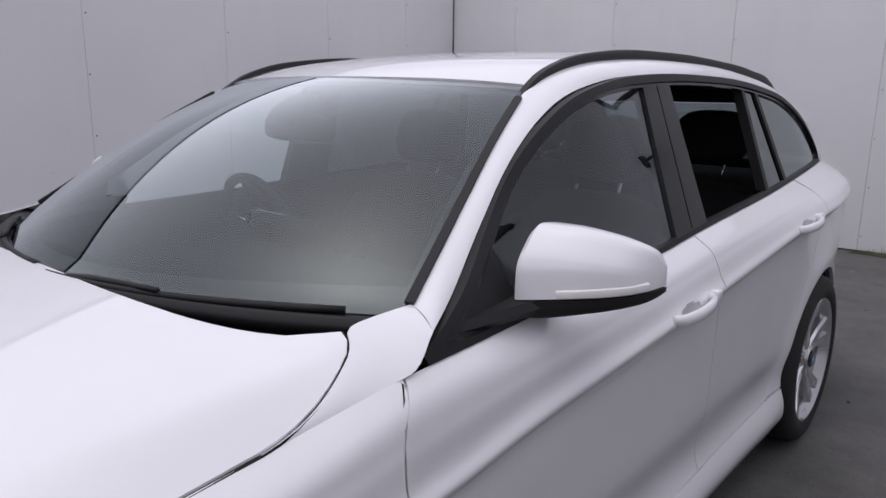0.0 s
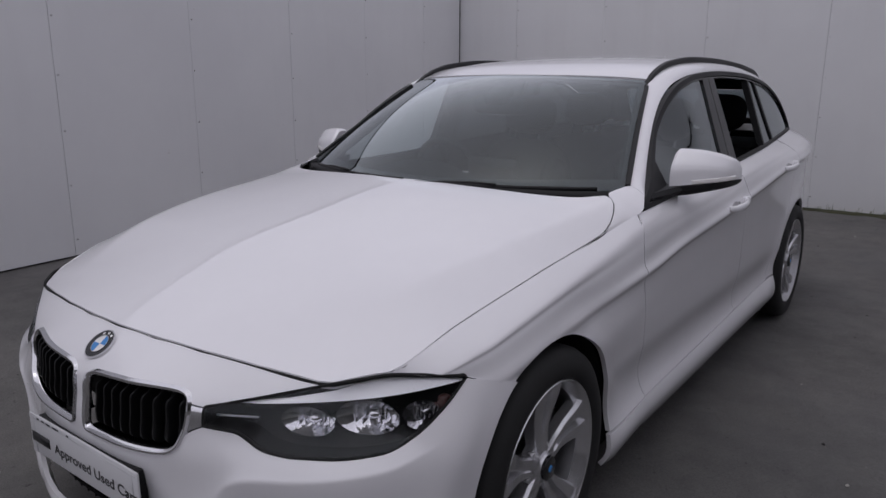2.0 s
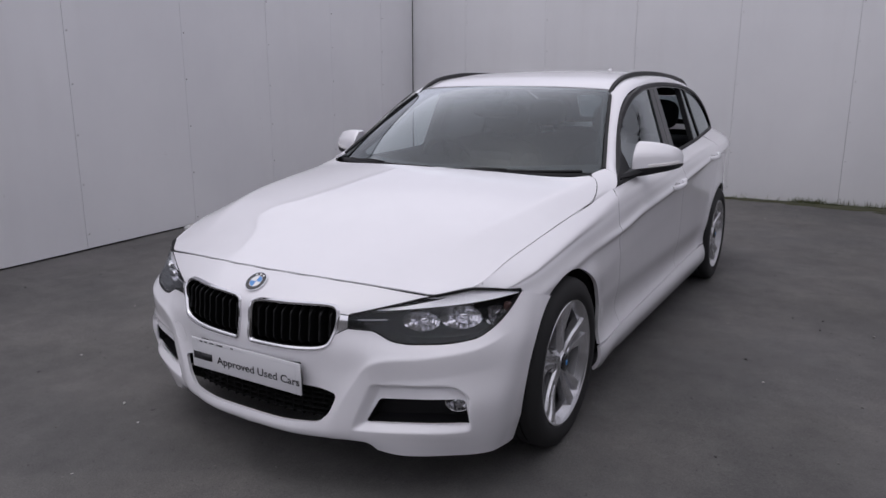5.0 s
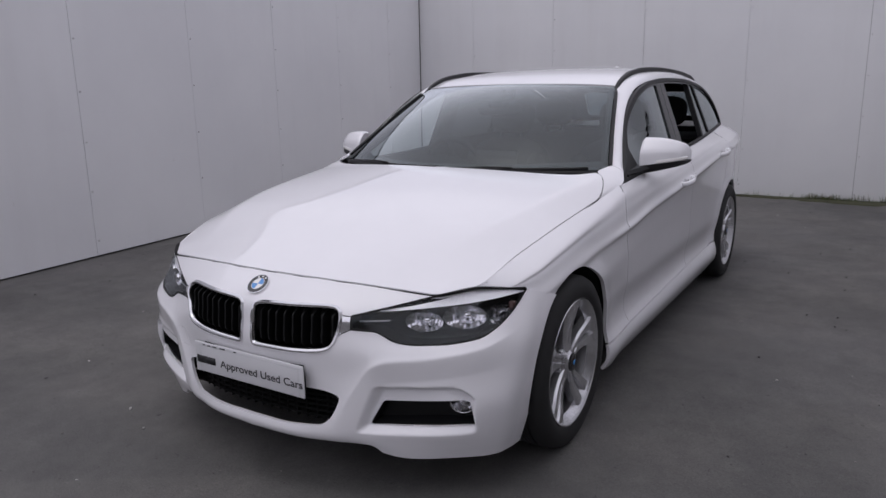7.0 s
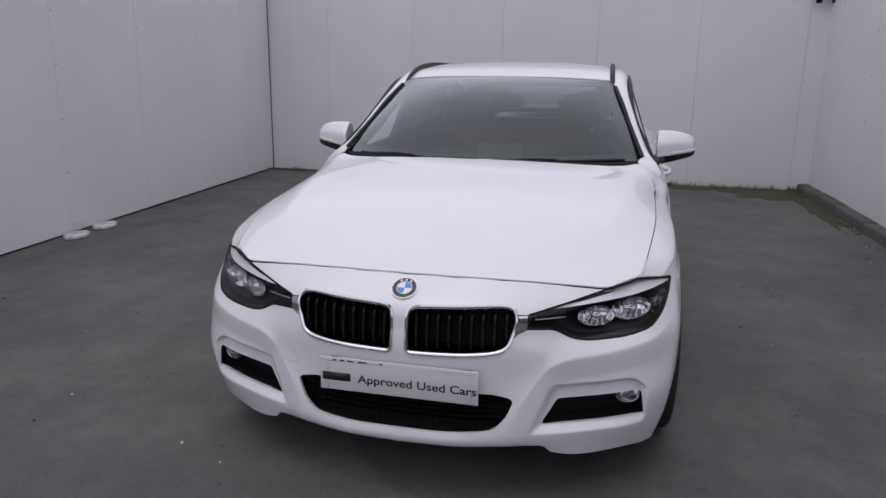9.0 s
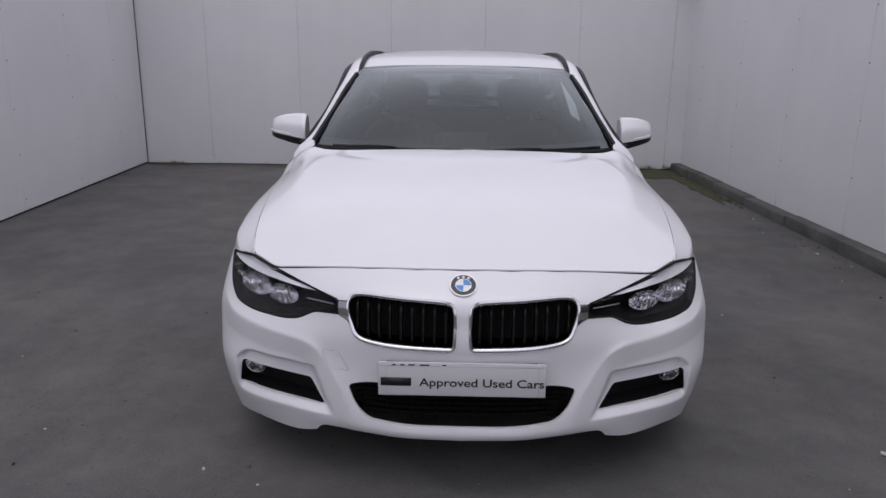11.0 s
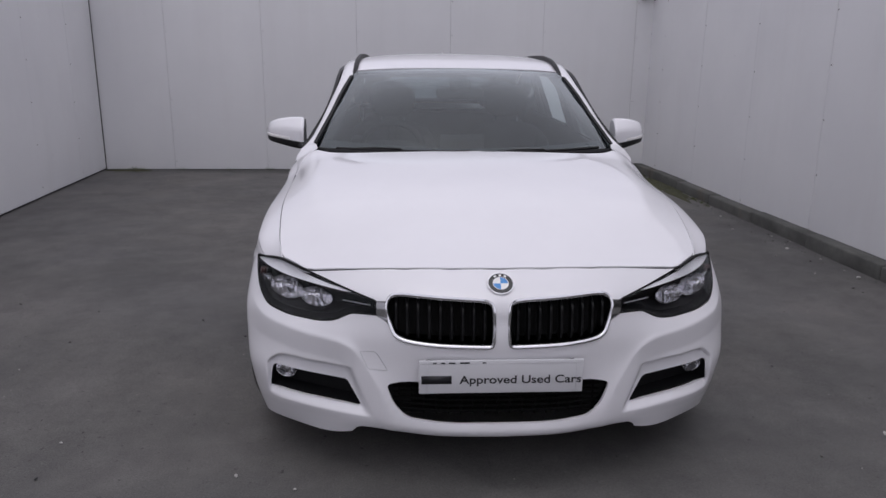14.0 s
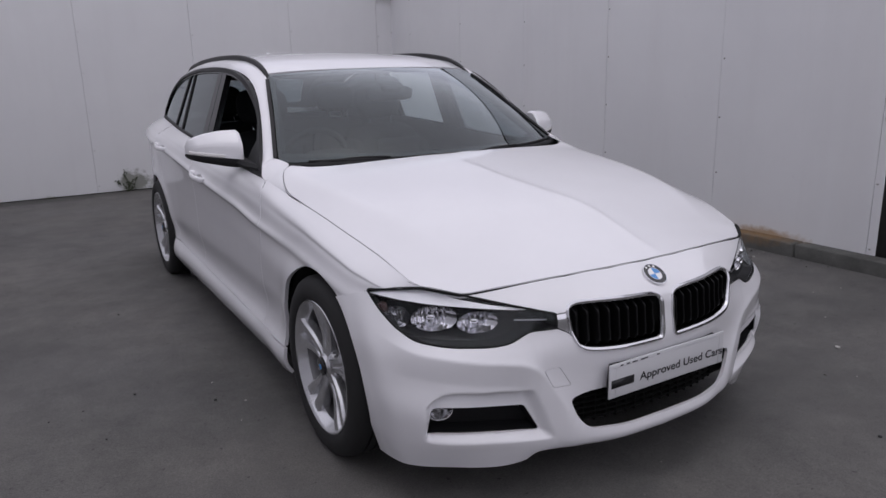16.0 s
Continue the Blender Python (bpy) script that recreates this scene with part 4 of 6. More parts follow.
# roof rails and aerial fin
rl = curve_through([(0.577, 2.035, 1.298), (0.573, 2.10, 1.338), (0.571, 2.2, 1.373), (0.567, 2.42, 1.406), (0.561, 2.8, 1.420), (0.555, 3.2, 1.414), (0.548, 3.6, 1.392), (0.541, 3.86, 1.358), (0.537, 3.95, 1.325)], np.linspace(0, 1, 50))
rail = sharp(part("roof_rail", sweep(rl, [(-0.011, -0.026), (0.011, -0.026), (0.013, -0.006), (0.008, 0.0), (-0.008, 0.0), (-0.013, -0.006)]), BLACK_TRIM, car, "black roof rail"), 50)
link_mesh("roof_rail", flipped(rail.data), BLACK_TRIM, car, "black roof rail")
fin = bmesh.new()
rings = []
for t in np.linspace(0, 1, 10):
    y, h, w = 3.64 + 0.15 * t, 0.055 * (t ** 0.8) * (1 - 0.15 * t), 0.022 * (0.35 + 0.65 * math.sin(math.pi * (0.15 + 0.75 * t)))
    rings.append([fin.verts.new((w * math.cos(a), y + 0.035 * max(math.sin(a), 0) * t, 1.418 + h * max(math.sin(a), 0) ** 0.7)) for a in np.linspace(0, math.pi, 9)])
for r0, r1 in zip(rings, rings[1:]):
    for j in range(8):
        fin.faces.new((r0[j], r0[j + 1], r1[j + 1], r1[j]))
fin.faces.new(rings[-1])
bmesh.ops.recalc_face_normals(fin, faces=fin.faces)
part("aerial_fin", fin, PAINT, car, "white shark fin aerial")

# door handles
for (y, z), doors in zip(HANDLES, ((front_door_l, front_door_r), (rear_door_l, rear_door_r))):
    x = float(X_CHAR(y))
    pts = [(x - 0.006, y - 0.105, z - 0.006), (x + 0.012, y - 0.088, z - 0.005), (x + 0.026, y - 0.05, z - 0.001), (x + 0.030, y, z + 0.002), (x + 0.026, y + 0.05, z + 0.005), (x + 0.013, y + 0.088, z + 0.008), (x - 0.006, y + 0.105, z + 0.009)]
    bm = sweep(curve_through(pts, np.linspace(0, 1, 24)), circle(0.012, 12, 0.75, 1.15), scale=[0.9 + 0.25 * math.sin(math.pi * k) for k in np.linspace(0, 1, 24)])
    h = part("door_handle", bm, PAINT, doors[0])
    link_mesh("door_handle", flipped(h.data), PAINT, doors[1])
    lock = part("keyhole_cover", box((x - 0.004, y + 0.108, z - 0.006), (x + 0.018, y + 0.140, z + 0.022), 0.006, 3), PAINT, doors[0])
    link_mesh("keyhole_cover", flipped(lock.data), PAINT, doors[1])


# door mirrors
MIRROR_TOP = fn((0, 1.072), (0.06, 1.082), (0.3, 1.081), (0.63, 1.071), (0.85, 1.055), (0.95, 1.040), (1, 1.015))
MIRROR_LOW = fn((0, 0.922), (0.06, 0.918), (0.6, 0.938), (0.85, 0.951), (0.95, 0.958), (1, 0.968))


def mirror_front(t):
    return 1.690 + 0.070 * t + 0.045 * t ** 4


def mirror_shell(inner, outer):
    """A closed housing with a bevelled upper face, lofted from its inner end outwards."""
    section = [(0.10, 0.0), (0.0, 0.12), (0.0, 0.55), (0.07, 0.70), (0.42, 1.0), (0.85, 0.98), (1.0, 0.8), (1.0, 0.12), (0.85, 0.0)]
    for _ in range(3):
        section = [q for a, b in zip(section, section[1:] + section[:1]) for q in ((a[0] * 0.82 + b[0] * 0.18, a[1] * 0.82 + b[1] * 0.18), (a[0] * 0.18 + b[0] * 0.82, a[1] * 0.18 + b[1] * 0.82))]
    bm, rings = bmesh.new(), []
    for t in np.concatenate([np.linspace(0, 0.8, 18), np.linspace(0.82, 1, 14)]):
        end = math.sqrt(max(0.02, 1 - (max(0, t - 0.80) / 0.2) ** 2.5)) * (0.94 + 0.06 * min(1, t / 0.05))
        top, bot, dep = float(MIRROR_TOP(t)), float(MIRROR_LOW(t)), (0.125 - 0.045 * t) * end
        back = mirror_front(t) + (0.125 - 0.045 * t) * 0.8
        rings.append([bm.verts.new((inner + (outer - inner) * t, back + (a - 0.8) * dep, bot + b * (top - bot))) for a, b in section])
    n = len(section)
    for r0, r1 in zip(rings, rings[1:]):
        for j in range(n):
            bm.faces.new((r0[j], r0[(j + 1) % n], r1[(j + 1) % n], r1[j]))
    bm.faces.new(rings[0])
    bm.faces.new(rings[-1][::-1])
    bmesh.ops.recalc_face_normals(bm, faces=bm.faces)
    return bm


def slice_of(bm, planes):
    for co, no in planes:
        g = bm.verts[:] + bm.edges[:] + bm.faces[:]
        cut = bmesh.ops.bisect_plane(bm, geom=g, plane_co=co, plane_no=no, clear_outer=True)
        edges = [e for e in cut["geom_cut"] if isinstance(e, bmesh.types.BMEdge)]
        bmesh.ops.contextual_create(bm, geom=edges)
    return bm


SPLIT, TILT_N = (0.82, 1.75, 0.954), Vector((-0.135, 0.0, 1)).normalized()
INDICATOR = material("frosted_indicator_lens", (0.75, 0.73, 0.72), 0.15, 0.0, 0.8)
for side, inner, outer in ((1, 0.815, 1.008), (-1, 0.822, 1.034)):
    m = thing("door_mirror", "", "")
    m.parent = car
    pieces = [("mirror_cap", slice_of(mirror_shell(inner, outer), [(SPLIT, -TILT_N)]), PAINT, "white mirror cap")]
    foot = slice_of(mirror_shell(inner, outer), [(Vector(SPLIT) - TILT_N * 0.003, TILT_N)])
    for v in foot.verts:
        v.co.x, v.co.y = 0.91 + (v.co.x - 0.91) * 1.01, 1.80 + (v.co.y - 1.80) * 1.02
    pieces.append(("mirror_foot", foot, BLACK_TRIM, "black lower mirror housing"))
    arm = [(0.775, 1.54, 0.926), (0.79, 1.60, 0.930), (0.812, 1.67, 0.936), (0.838, 1.725, 0.944), (0.87, 1.755, 0.955)]
    pieces.append(("mirror_arm", sweep(curve_through(arm, np.linspace(0, 1, 16)), [(-0.04, -0.010), (0.02, -0.012), (0.03, 0.0), (0.02, 0.014), (-0.04, 0.014)]), BLACK_TRIM, ""))
    # slim indicator strip round the cap's lower edge
    strip = []
    for v in np.linspace(0, 1, 18):
        tt = 0.36 + 0.60 * v
        xx = inner + (outer - inner) * tt
        strip.append((xx, mirror_front(tt) + 0.030 * max(0, (tt - 0.8) / 0.2) ** 2 + 0.0015, 0.9615 + 0.135 * (xx - 0.82)))
    pieces.append(("indicator", sweep(strip, circle(0.0078, 8, 0.8, 1.1)), INDICATOR, "slim clear indicator strip"))
    for name, bm, mat, lab in pieces:
        if side < 0:
            for v in bm.verts:
                v.co.x = -v.co.x
            bmesh.ops.reverse_faces(bm, faces=bm.faces)
        sharp(part(name, bm, mat, m, lab), 40)

# kidney grilles
SLAT = material("satin_black_slat", (0.005, 0.005, 0.0055), 0.36, 0, 0, 0.22)
MESH_BLACK = material("matt_black_mesh", (0.003, 0.003, 0.003), 0.9, 0, 0, 0.2)
for side in (1, -1):
    out = KIDNEY if side > 0 else mirror2(KIDNEY)[::-1]
    g = thing("kidney_grille", "", "")
    g.parent = car
    ring = inset(out, 0.0025)
    pts = [(x, front_y(x, z) - 0.004, z) for x, z in ring]
    sharp(part("chrome_ring", sweep(pts, [(-0.0065, -0.010), (-0.004, 0.002), (0.001, 0.003), (0.0068, -0.002), (0.0075, -0.015)], True, up=(0, -1, 0)), CHROME, g, "polished chrome grille ring"), 60)
    inner = inset(out, 0.010)
    xs = [p[0] for p in inner]
    for k in range(9):
        x = side * (0.052 + 0.0345 * k)
        zin = [a[1] + (b[1] - a[1]) * (x - a[0]) / (b[0] - a[0]) for a, b in zip(inner, inner[1:] + inner[:1]) if (a[0] - x) * (b[0] - x) < 0]
        if len(zin) < 2:
            continue
        lo, hi = min(zin), max(zin)
        bm, rings = bmesh.new(), []
        for t in np.linspace(0, 1, 18):
            z = lo + (hi - lo) * t
            y = max(front_y(x, z) + 0.010, front_y(x, lo) + 0.014) + 0.030 * float(step(t, 0.80, 1.0)) + 0.012 * float(step(1 - t, 0.9, 1.0))
            rings.append([bm.verts.new((x + a, y + b, z)) for a, b in ((-0.0045, 0.005), (-0.003, 0.0), (0.003, 0.0), (0.0045, 0.005), (0.0035, 0.04), (-0.0035, 0.04))])
        for r0, r1 in zip(rings, rings[1:]):
            for j in range(6):
                bm.faces.new((r0[j], r0[(j + 1) % 6], r1[(j + 1) % 6], r1[j]))
        bmesh.ops.recalc_face_normals(bm, faces=bm.faces)
        sharp(part("slat", bm, SLAT, g), 40)
    back = [(x, z) for x, z in out]
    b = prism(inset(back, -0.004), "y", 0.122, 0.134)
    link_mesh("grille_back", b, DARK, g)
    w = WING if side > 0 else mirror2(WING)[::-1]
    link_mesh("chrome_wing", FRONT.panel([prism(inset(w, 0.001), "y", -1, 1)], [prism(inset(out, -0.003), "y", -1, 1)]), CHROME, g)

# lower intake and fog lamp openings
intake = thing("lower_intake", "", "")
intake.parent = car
# near-black sheet in place of the shaded depth behind the intake
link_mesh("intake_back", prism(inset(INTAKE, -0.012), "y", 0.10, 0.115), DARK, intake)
for k in range(6):
    z = 0.252 + 0.019 * k
    pts = [(x, front_y(x, 0.25) + 0.068, z) for x in np.linspace(-0.34, 0.34, 31)]
    part("intake_slat", sweep(pts, [(-0.012, -0.0022), (0.012, -0.0022), (0.012, 0.0022), (-0.012, 0.0022)]), MESH_BLACK, intake)
for k in range(17):
    x = -0.32 + 0.04 * k
    y = front_y(x, 0.25) + 0.058
    part("intake_bar", box((x - 0.002, y, 0.24), (x + 0.002, y + 0.02, 0.365)), MESH_BLACK, intake)
LAMP_CHROME = material("lamp_reflector", (0.82, 0.82, 0.84), 0.08, 1.0)
bump(LAMP_CHROME, noise_node(LAMP_CHROME, 70.0, 1, 0.5, (1.0, 1.0, 0.5)), 0.5, 0.003)
LAMP_BLACK = material("lamp_bezel", (0.006, 0.006, 0.007), 0.5, 0, 0, 0.3)
BROW = material("sky_whitened_brow_trim", (0.93, 0.93, 0.95), 0.32, 0.15, 0.8)
AMBER = material("amber_reflector", (0.05, 0.020, 0.018), 0.4)
for side in (1, -1):
    f = thing("fog_lamp", "", "")
    f.parent = car
    out = FOG if side > 0 else mirror2(FOG)[::-1]
    pts = inset(out, -0.001)
    bm, ra, rb = bmesh.new(), [], []
    for x, z in pts:
        y = front_y(x, z)
        ra.append(bm.verts.new((x, y + 0.004, z)))
        rb.append(bm.verts.new((x * 0.985, y + 0.07, z)))
    n = len(pts)
    for j in range(n):
        bm.faces.new((ra[j], ra[(j + 1) % n], rb[(j + 1) % n], rb[j]))
    bm.faces.new(rb)
    sharp(part("fog_surround", bm, BLACK_TRIM, f), 40)
    cx, cz = side * 0.708, 0.332
    cy = front_y(cx, cz) + 0.044

    def oval(bm):
        for v in bm.verts:
            v.co.x = cx + (v.co.x - cx) * 1.25
            v.co.y += side * 0.35 * (v.co.x - cx)
        return bm

    part("fog_bowl", oval(lathe([(0.045, 0.0), (0.042, 0.010), (0.03, 0.021), (0.0, 0.028), (-0.003, 0.029), (0.0, 0.031), (0.045, 0.029)], "y", 28, (cx, cy, cz))), CHROME, f)
    part("fog_bulb", oval(lathe([(0.03, 0.0), (0.012, 0.008), (0.004, 0.0)], "y", 14, (cx, cy, cz))), SATIN, f)
    part("fog_lens", oval(lathe([(-0.006, 0.0), (-0.004, 0.017), (0.002, 0.029)], "y", 28, (cx, cy, cz))), CLEAR, f)

# headlamps
BROW_LOW = fn((0.40, 0.628), (0.50, 0.635), (0.555, 0.6405), (0.628, 0.647), (0.70, 0.6535), (0.763, 0.660), (0.83, 0.670))
for side in (1, -1):
    h = thing("headlamp", "", "")
    h.parent = car
    out = LAMP if side > 0 else mirror2(LAMP)[::-1]
    cols = range(NU2 + 16, 2 * NU2 - 2) if side > 0 else range(2, NU2 - 16)
    LS = Shell([[FRONT.v[i * NV2 + j] for j in range(int(NV2 * 0.55), NV2)] for i in cols], (0, -1, 0.3), 0.003)
    link_mesh("lens", LS.panel([prism(inset(out, 0.0015), "y", -1, 1)]), CLEAR, h, "clear curved headlamp lens").visible_shadow = False
    bm, rings = bmesh.new(), []
    pts = inset(out, 0.002, False)
    for dy, k in ((0.011, 0.0), (0.05, 0.006), (0.085, 0.03)):
        o2 = inset(pts, k, False)
        rings.append([bm.verts.new((x, front_y(p[0], p[1]) + dy, z)) for (x, z), p in zip(o2, pts)])
    n = len(pts)
    for r0, r1 in zip(rings, rings[1:]):
        for j in range(n):
            bm.faces.new((r0[j], r0[(j + 1) % n], r1[(j + 1) % n], r1[j]))
    bm.faces.new(rings[-1])
    bmesh.ops.triangulate(bm, faces=[f for f in bm.faces if len(f.verts) > 4])
    part("housing", bm, LAMP_BLACK, h, "black headlamp housing", False)
    rim = inset(out, 0.0005, False)
    part("lamp_surround", sweep([(x, front_y(x, z) + 0.001, z) for x, z in rim], [(-0.0032, -0.008), (0.0032, -0.008), (0.0032, 0.0), (-0.0032, 0.0)], True, up=(0, -1, 0)), GAP_BLACK, h, "black surround strip round the headlamp")
    # bright brow along the upper edge, its sky reflection put into the white colour
    brow = [(0.465, 0.6335), (0.50, 0.6405), (0.554, 0.649), (0.626, 0.665), (0.669, 0.680), (0.70, 0.6915), (0.76, 0.6925), (0.821, 0.678), (0.818, 0.668), (0.763, 0.660), (0.70, 0.6535), (0.628, 0.647), (0.555, 0.6405), (0.50, 0.635)]
    brow = brow if side > 0 else mirror2(brow)[::-1]
    BS = Shell([[FRONT.v[i * NV2 + j] - FRONT.n[i * NV2 + j] * (0.006 + 0.28 * max(0.0, FRONT.v[i * NV2 + j].z - float(BROW_LOW(abs(FRONT.v[i * NV2 + j].x))))) for j in range(int(NV2 * 0.55), NV2)] for i in cols], (0, -1, 0.3), 0.004)
    link_mesh("brow", BS.panel([prism(brow, "y", -1, 1)]), BROW, h, "silver brow whitened for its sky reflection")
    for cx, cz, rx, r in ((0.592, 0.600, 0.056, 0.034), (0.698, 0.612, 0.060, 0.040), (0.780, 0.612, 0.030, 0.034)):
        cx *= side
        slope = (front_y(cx + 0.02, cz) - front_y(cx - 0.02, cz)) / 0.04
        c = Vector((cx, front_y(cx, cz) + 0.022, cz))

        def fit(bm):
            for v in bm.verts:
                v.co.x = c.x + (v.co.x - c.x) * rx / r
                v.co.y += 0.75 * slope * (v.co.x - c.x)
            return bm

        u = part("reflector", fit(lathe([(0.050, 0.0), (0.046, r * 0.35), (0.034, r * 0.68), (0.016, r * 0.90), (0.004, r)], "y", 36, c)), LAMP_CHROME, h)
        part("bulb_shield", fit(lathe([(0.048, 0.003), (0.026, 0.008), (0.020, 0.007), (0.018, 0.0)], "y", 16, c)), LAMP_CHROME, u)
        for k in range(6):
            x = c.x - rx * 0.62 + k * rx * 0.23
            part("flute", box((x, c.y + 0.024 + 0.75 * slope * (x - c.x), c.z - r * 0.5), (x + 0.003, c.y + 0.046 + 0.75 * slope * (x - c.x), c.z + r * 0.35), 0.001), LAMP_CHROME, u)
    cx = side * 0.80
    part("side_reflector", box((cx - 0.010, front_y(cx, 0.63) + 0.025, 0.615), (cx + 0.012, front_y(cx, 0.63) + 0.05, 0.645), 0.006), AMBER, h)
    part("trim_strip", sweep([(side * x, front_y(side * x, 0.602) + 0.018, 0.600 + 0.06 * (x - 0.41)) for x in np.linspace(0.41, 0.50, 8)], circle(0.0022, 6)), SATIN, h)

# badge on the nose: a plain roundel
badge = thing("badge", "", "")
badge.parent = car
bn, _ = FRONT.normal(Vector((0, front_y(0, 0.675), 0.675)))
bt = Vector((0, front_y(0, 0.675), 0.675)) + bn * 0.001
rot = bn.to_track_quat("Z", "Y").to_matrix().to_4x4()
BLUE, ENAMEL_W, ENAMEL_K = material("blue_enamel", (0.06, 0.25, 0.60), 0.2, 0, 0.6), material("white_enamel", (0.8, 0.8, 0.8), 0.2, 0, 0.6), material("black_enamel", (0.01, 0.01, 0.012), 0.2, 0, 0.6)


def roundel(name, r0, r1, a0, a1, h, mat):
    bm, n = bmesh.new(), 24
    lo = [[bm.verts.new((r * math.cos(a), r * math.sin(a), z)) for a in np.linspace(a0, a1, n)] for r, z in ((r0, 0), (r0, h), (r1, h), (r1, 0))]
    for i in range(3):
        for j in range(n - 1):
            bm.faces.new((lo[i][j], lo[i][j + 1], lo[i + 1][j + 1], lo[i + 1][j]))
    bmesh.ops.transform(bm, matrix=Matrix.Translation(bt) @ rot, verts=bm.verts)
    bmesh.ops.recalc_face_normals(bm, faces=bm.faces)
    return sharp(part(name, bm, mat, badge))


roundel("badge_ring", 0.0245, 0.039, 0, 2 * math.pi, 0.004, ENAMEL_K)
roundel("badge_rim", 0.039, 0.0415, 0, 2 * math.pi, 0.005, CHROME)
roundel("badge_rim", 0.0235, 0.0250, 0, 2 * math.pi, 0.0052, CHROME)
for k in range(4):
    roundel("quadrant", 0.0004, 0.0236, math.pi / 2 * k, math.pi / 2 * (k + 1), 0.0042, BLUE if k in (0, 2) else ENAMEL_W)
for k in (60, 90, 120):
    roundel("badge_mark", 0.029, 0.035, radians(k - 7), radians(k + 7), 0.0046, ENAMEL_W)

# number plate board
PLATE_W = material("white_plate_acrylic", (0.62, 0.62, 0.64), 0.3, 0, 0.3)
PLATE_K = material("black_plate_print", (0.015, 0.015, 0.017), 0.4)
plate = part("number_plate", box((-0.258, -0.007, 0.344), (0.258, -0.001, 0.455), 0.0025, 2), PLATE_W, car, "white dealer plate with dark lettering")
part("plate_mount", box((-0.235, -0.002, 0.352), (0.235, 0.03, 0.447), 0.004), BLACK_TRIM, plate)
text = bpy.data.curves.new("lettering", "FONT")
text.body, text.size, text.extrude = "Approved Used Cars", 0.0385, 0.0004
text.offset = 0.0006
tmp = new("lettering_curve", text)
bpy.context.view_layer.update()
me = bpy.data.meshes.new_from_object(tmp.evaluated_get(bpy.context.evaluated_depsgraph_get()))
bpy.data.objects.remove(tmp)
xs = [v.co.x for v in me.vertices]
k = 0.385 / (max(xs) - min(xs))
for v in me.vertices:
    v.co = Vector((-0.132 + (v.co.x - min(xs)) * k, -0.0078 + 0.3 * v.co.z, 0.377 + v.co.y * 0.98))
link_mesh("lettering", me, PLATE_K, plate, "dark lettering on the plate")
part("brand_bar", box((-0.250, -0.0080, 0.377), (-0.156, -0.0068, 0.404)), PLATE_K, plate)
for x0, w in ((-0.215, 0.012), (-0.19, 0.014), (-0.165, 0.02), (-0.13, 0.03), (-0.06, 0.012)):
    part("hidden_mark", box((x0, -0.0078, 0.4445), (x0 + w, -0.0068, 0.4485)), PLATE_K, plate)
for x in (-0.232, 0.236):
    part("plate_seam", box((x - 0.0006, -0.0076, 0.346), (x + 0.0006, -0.0068, 0.453)), SATIN, plate)
part("plate_seam", box((-0.25, -0.0076, 0.4425), (0.25, -0.0068, 0.4435)), SATIN, plate)


# ---- wheels, arches, underbody ----


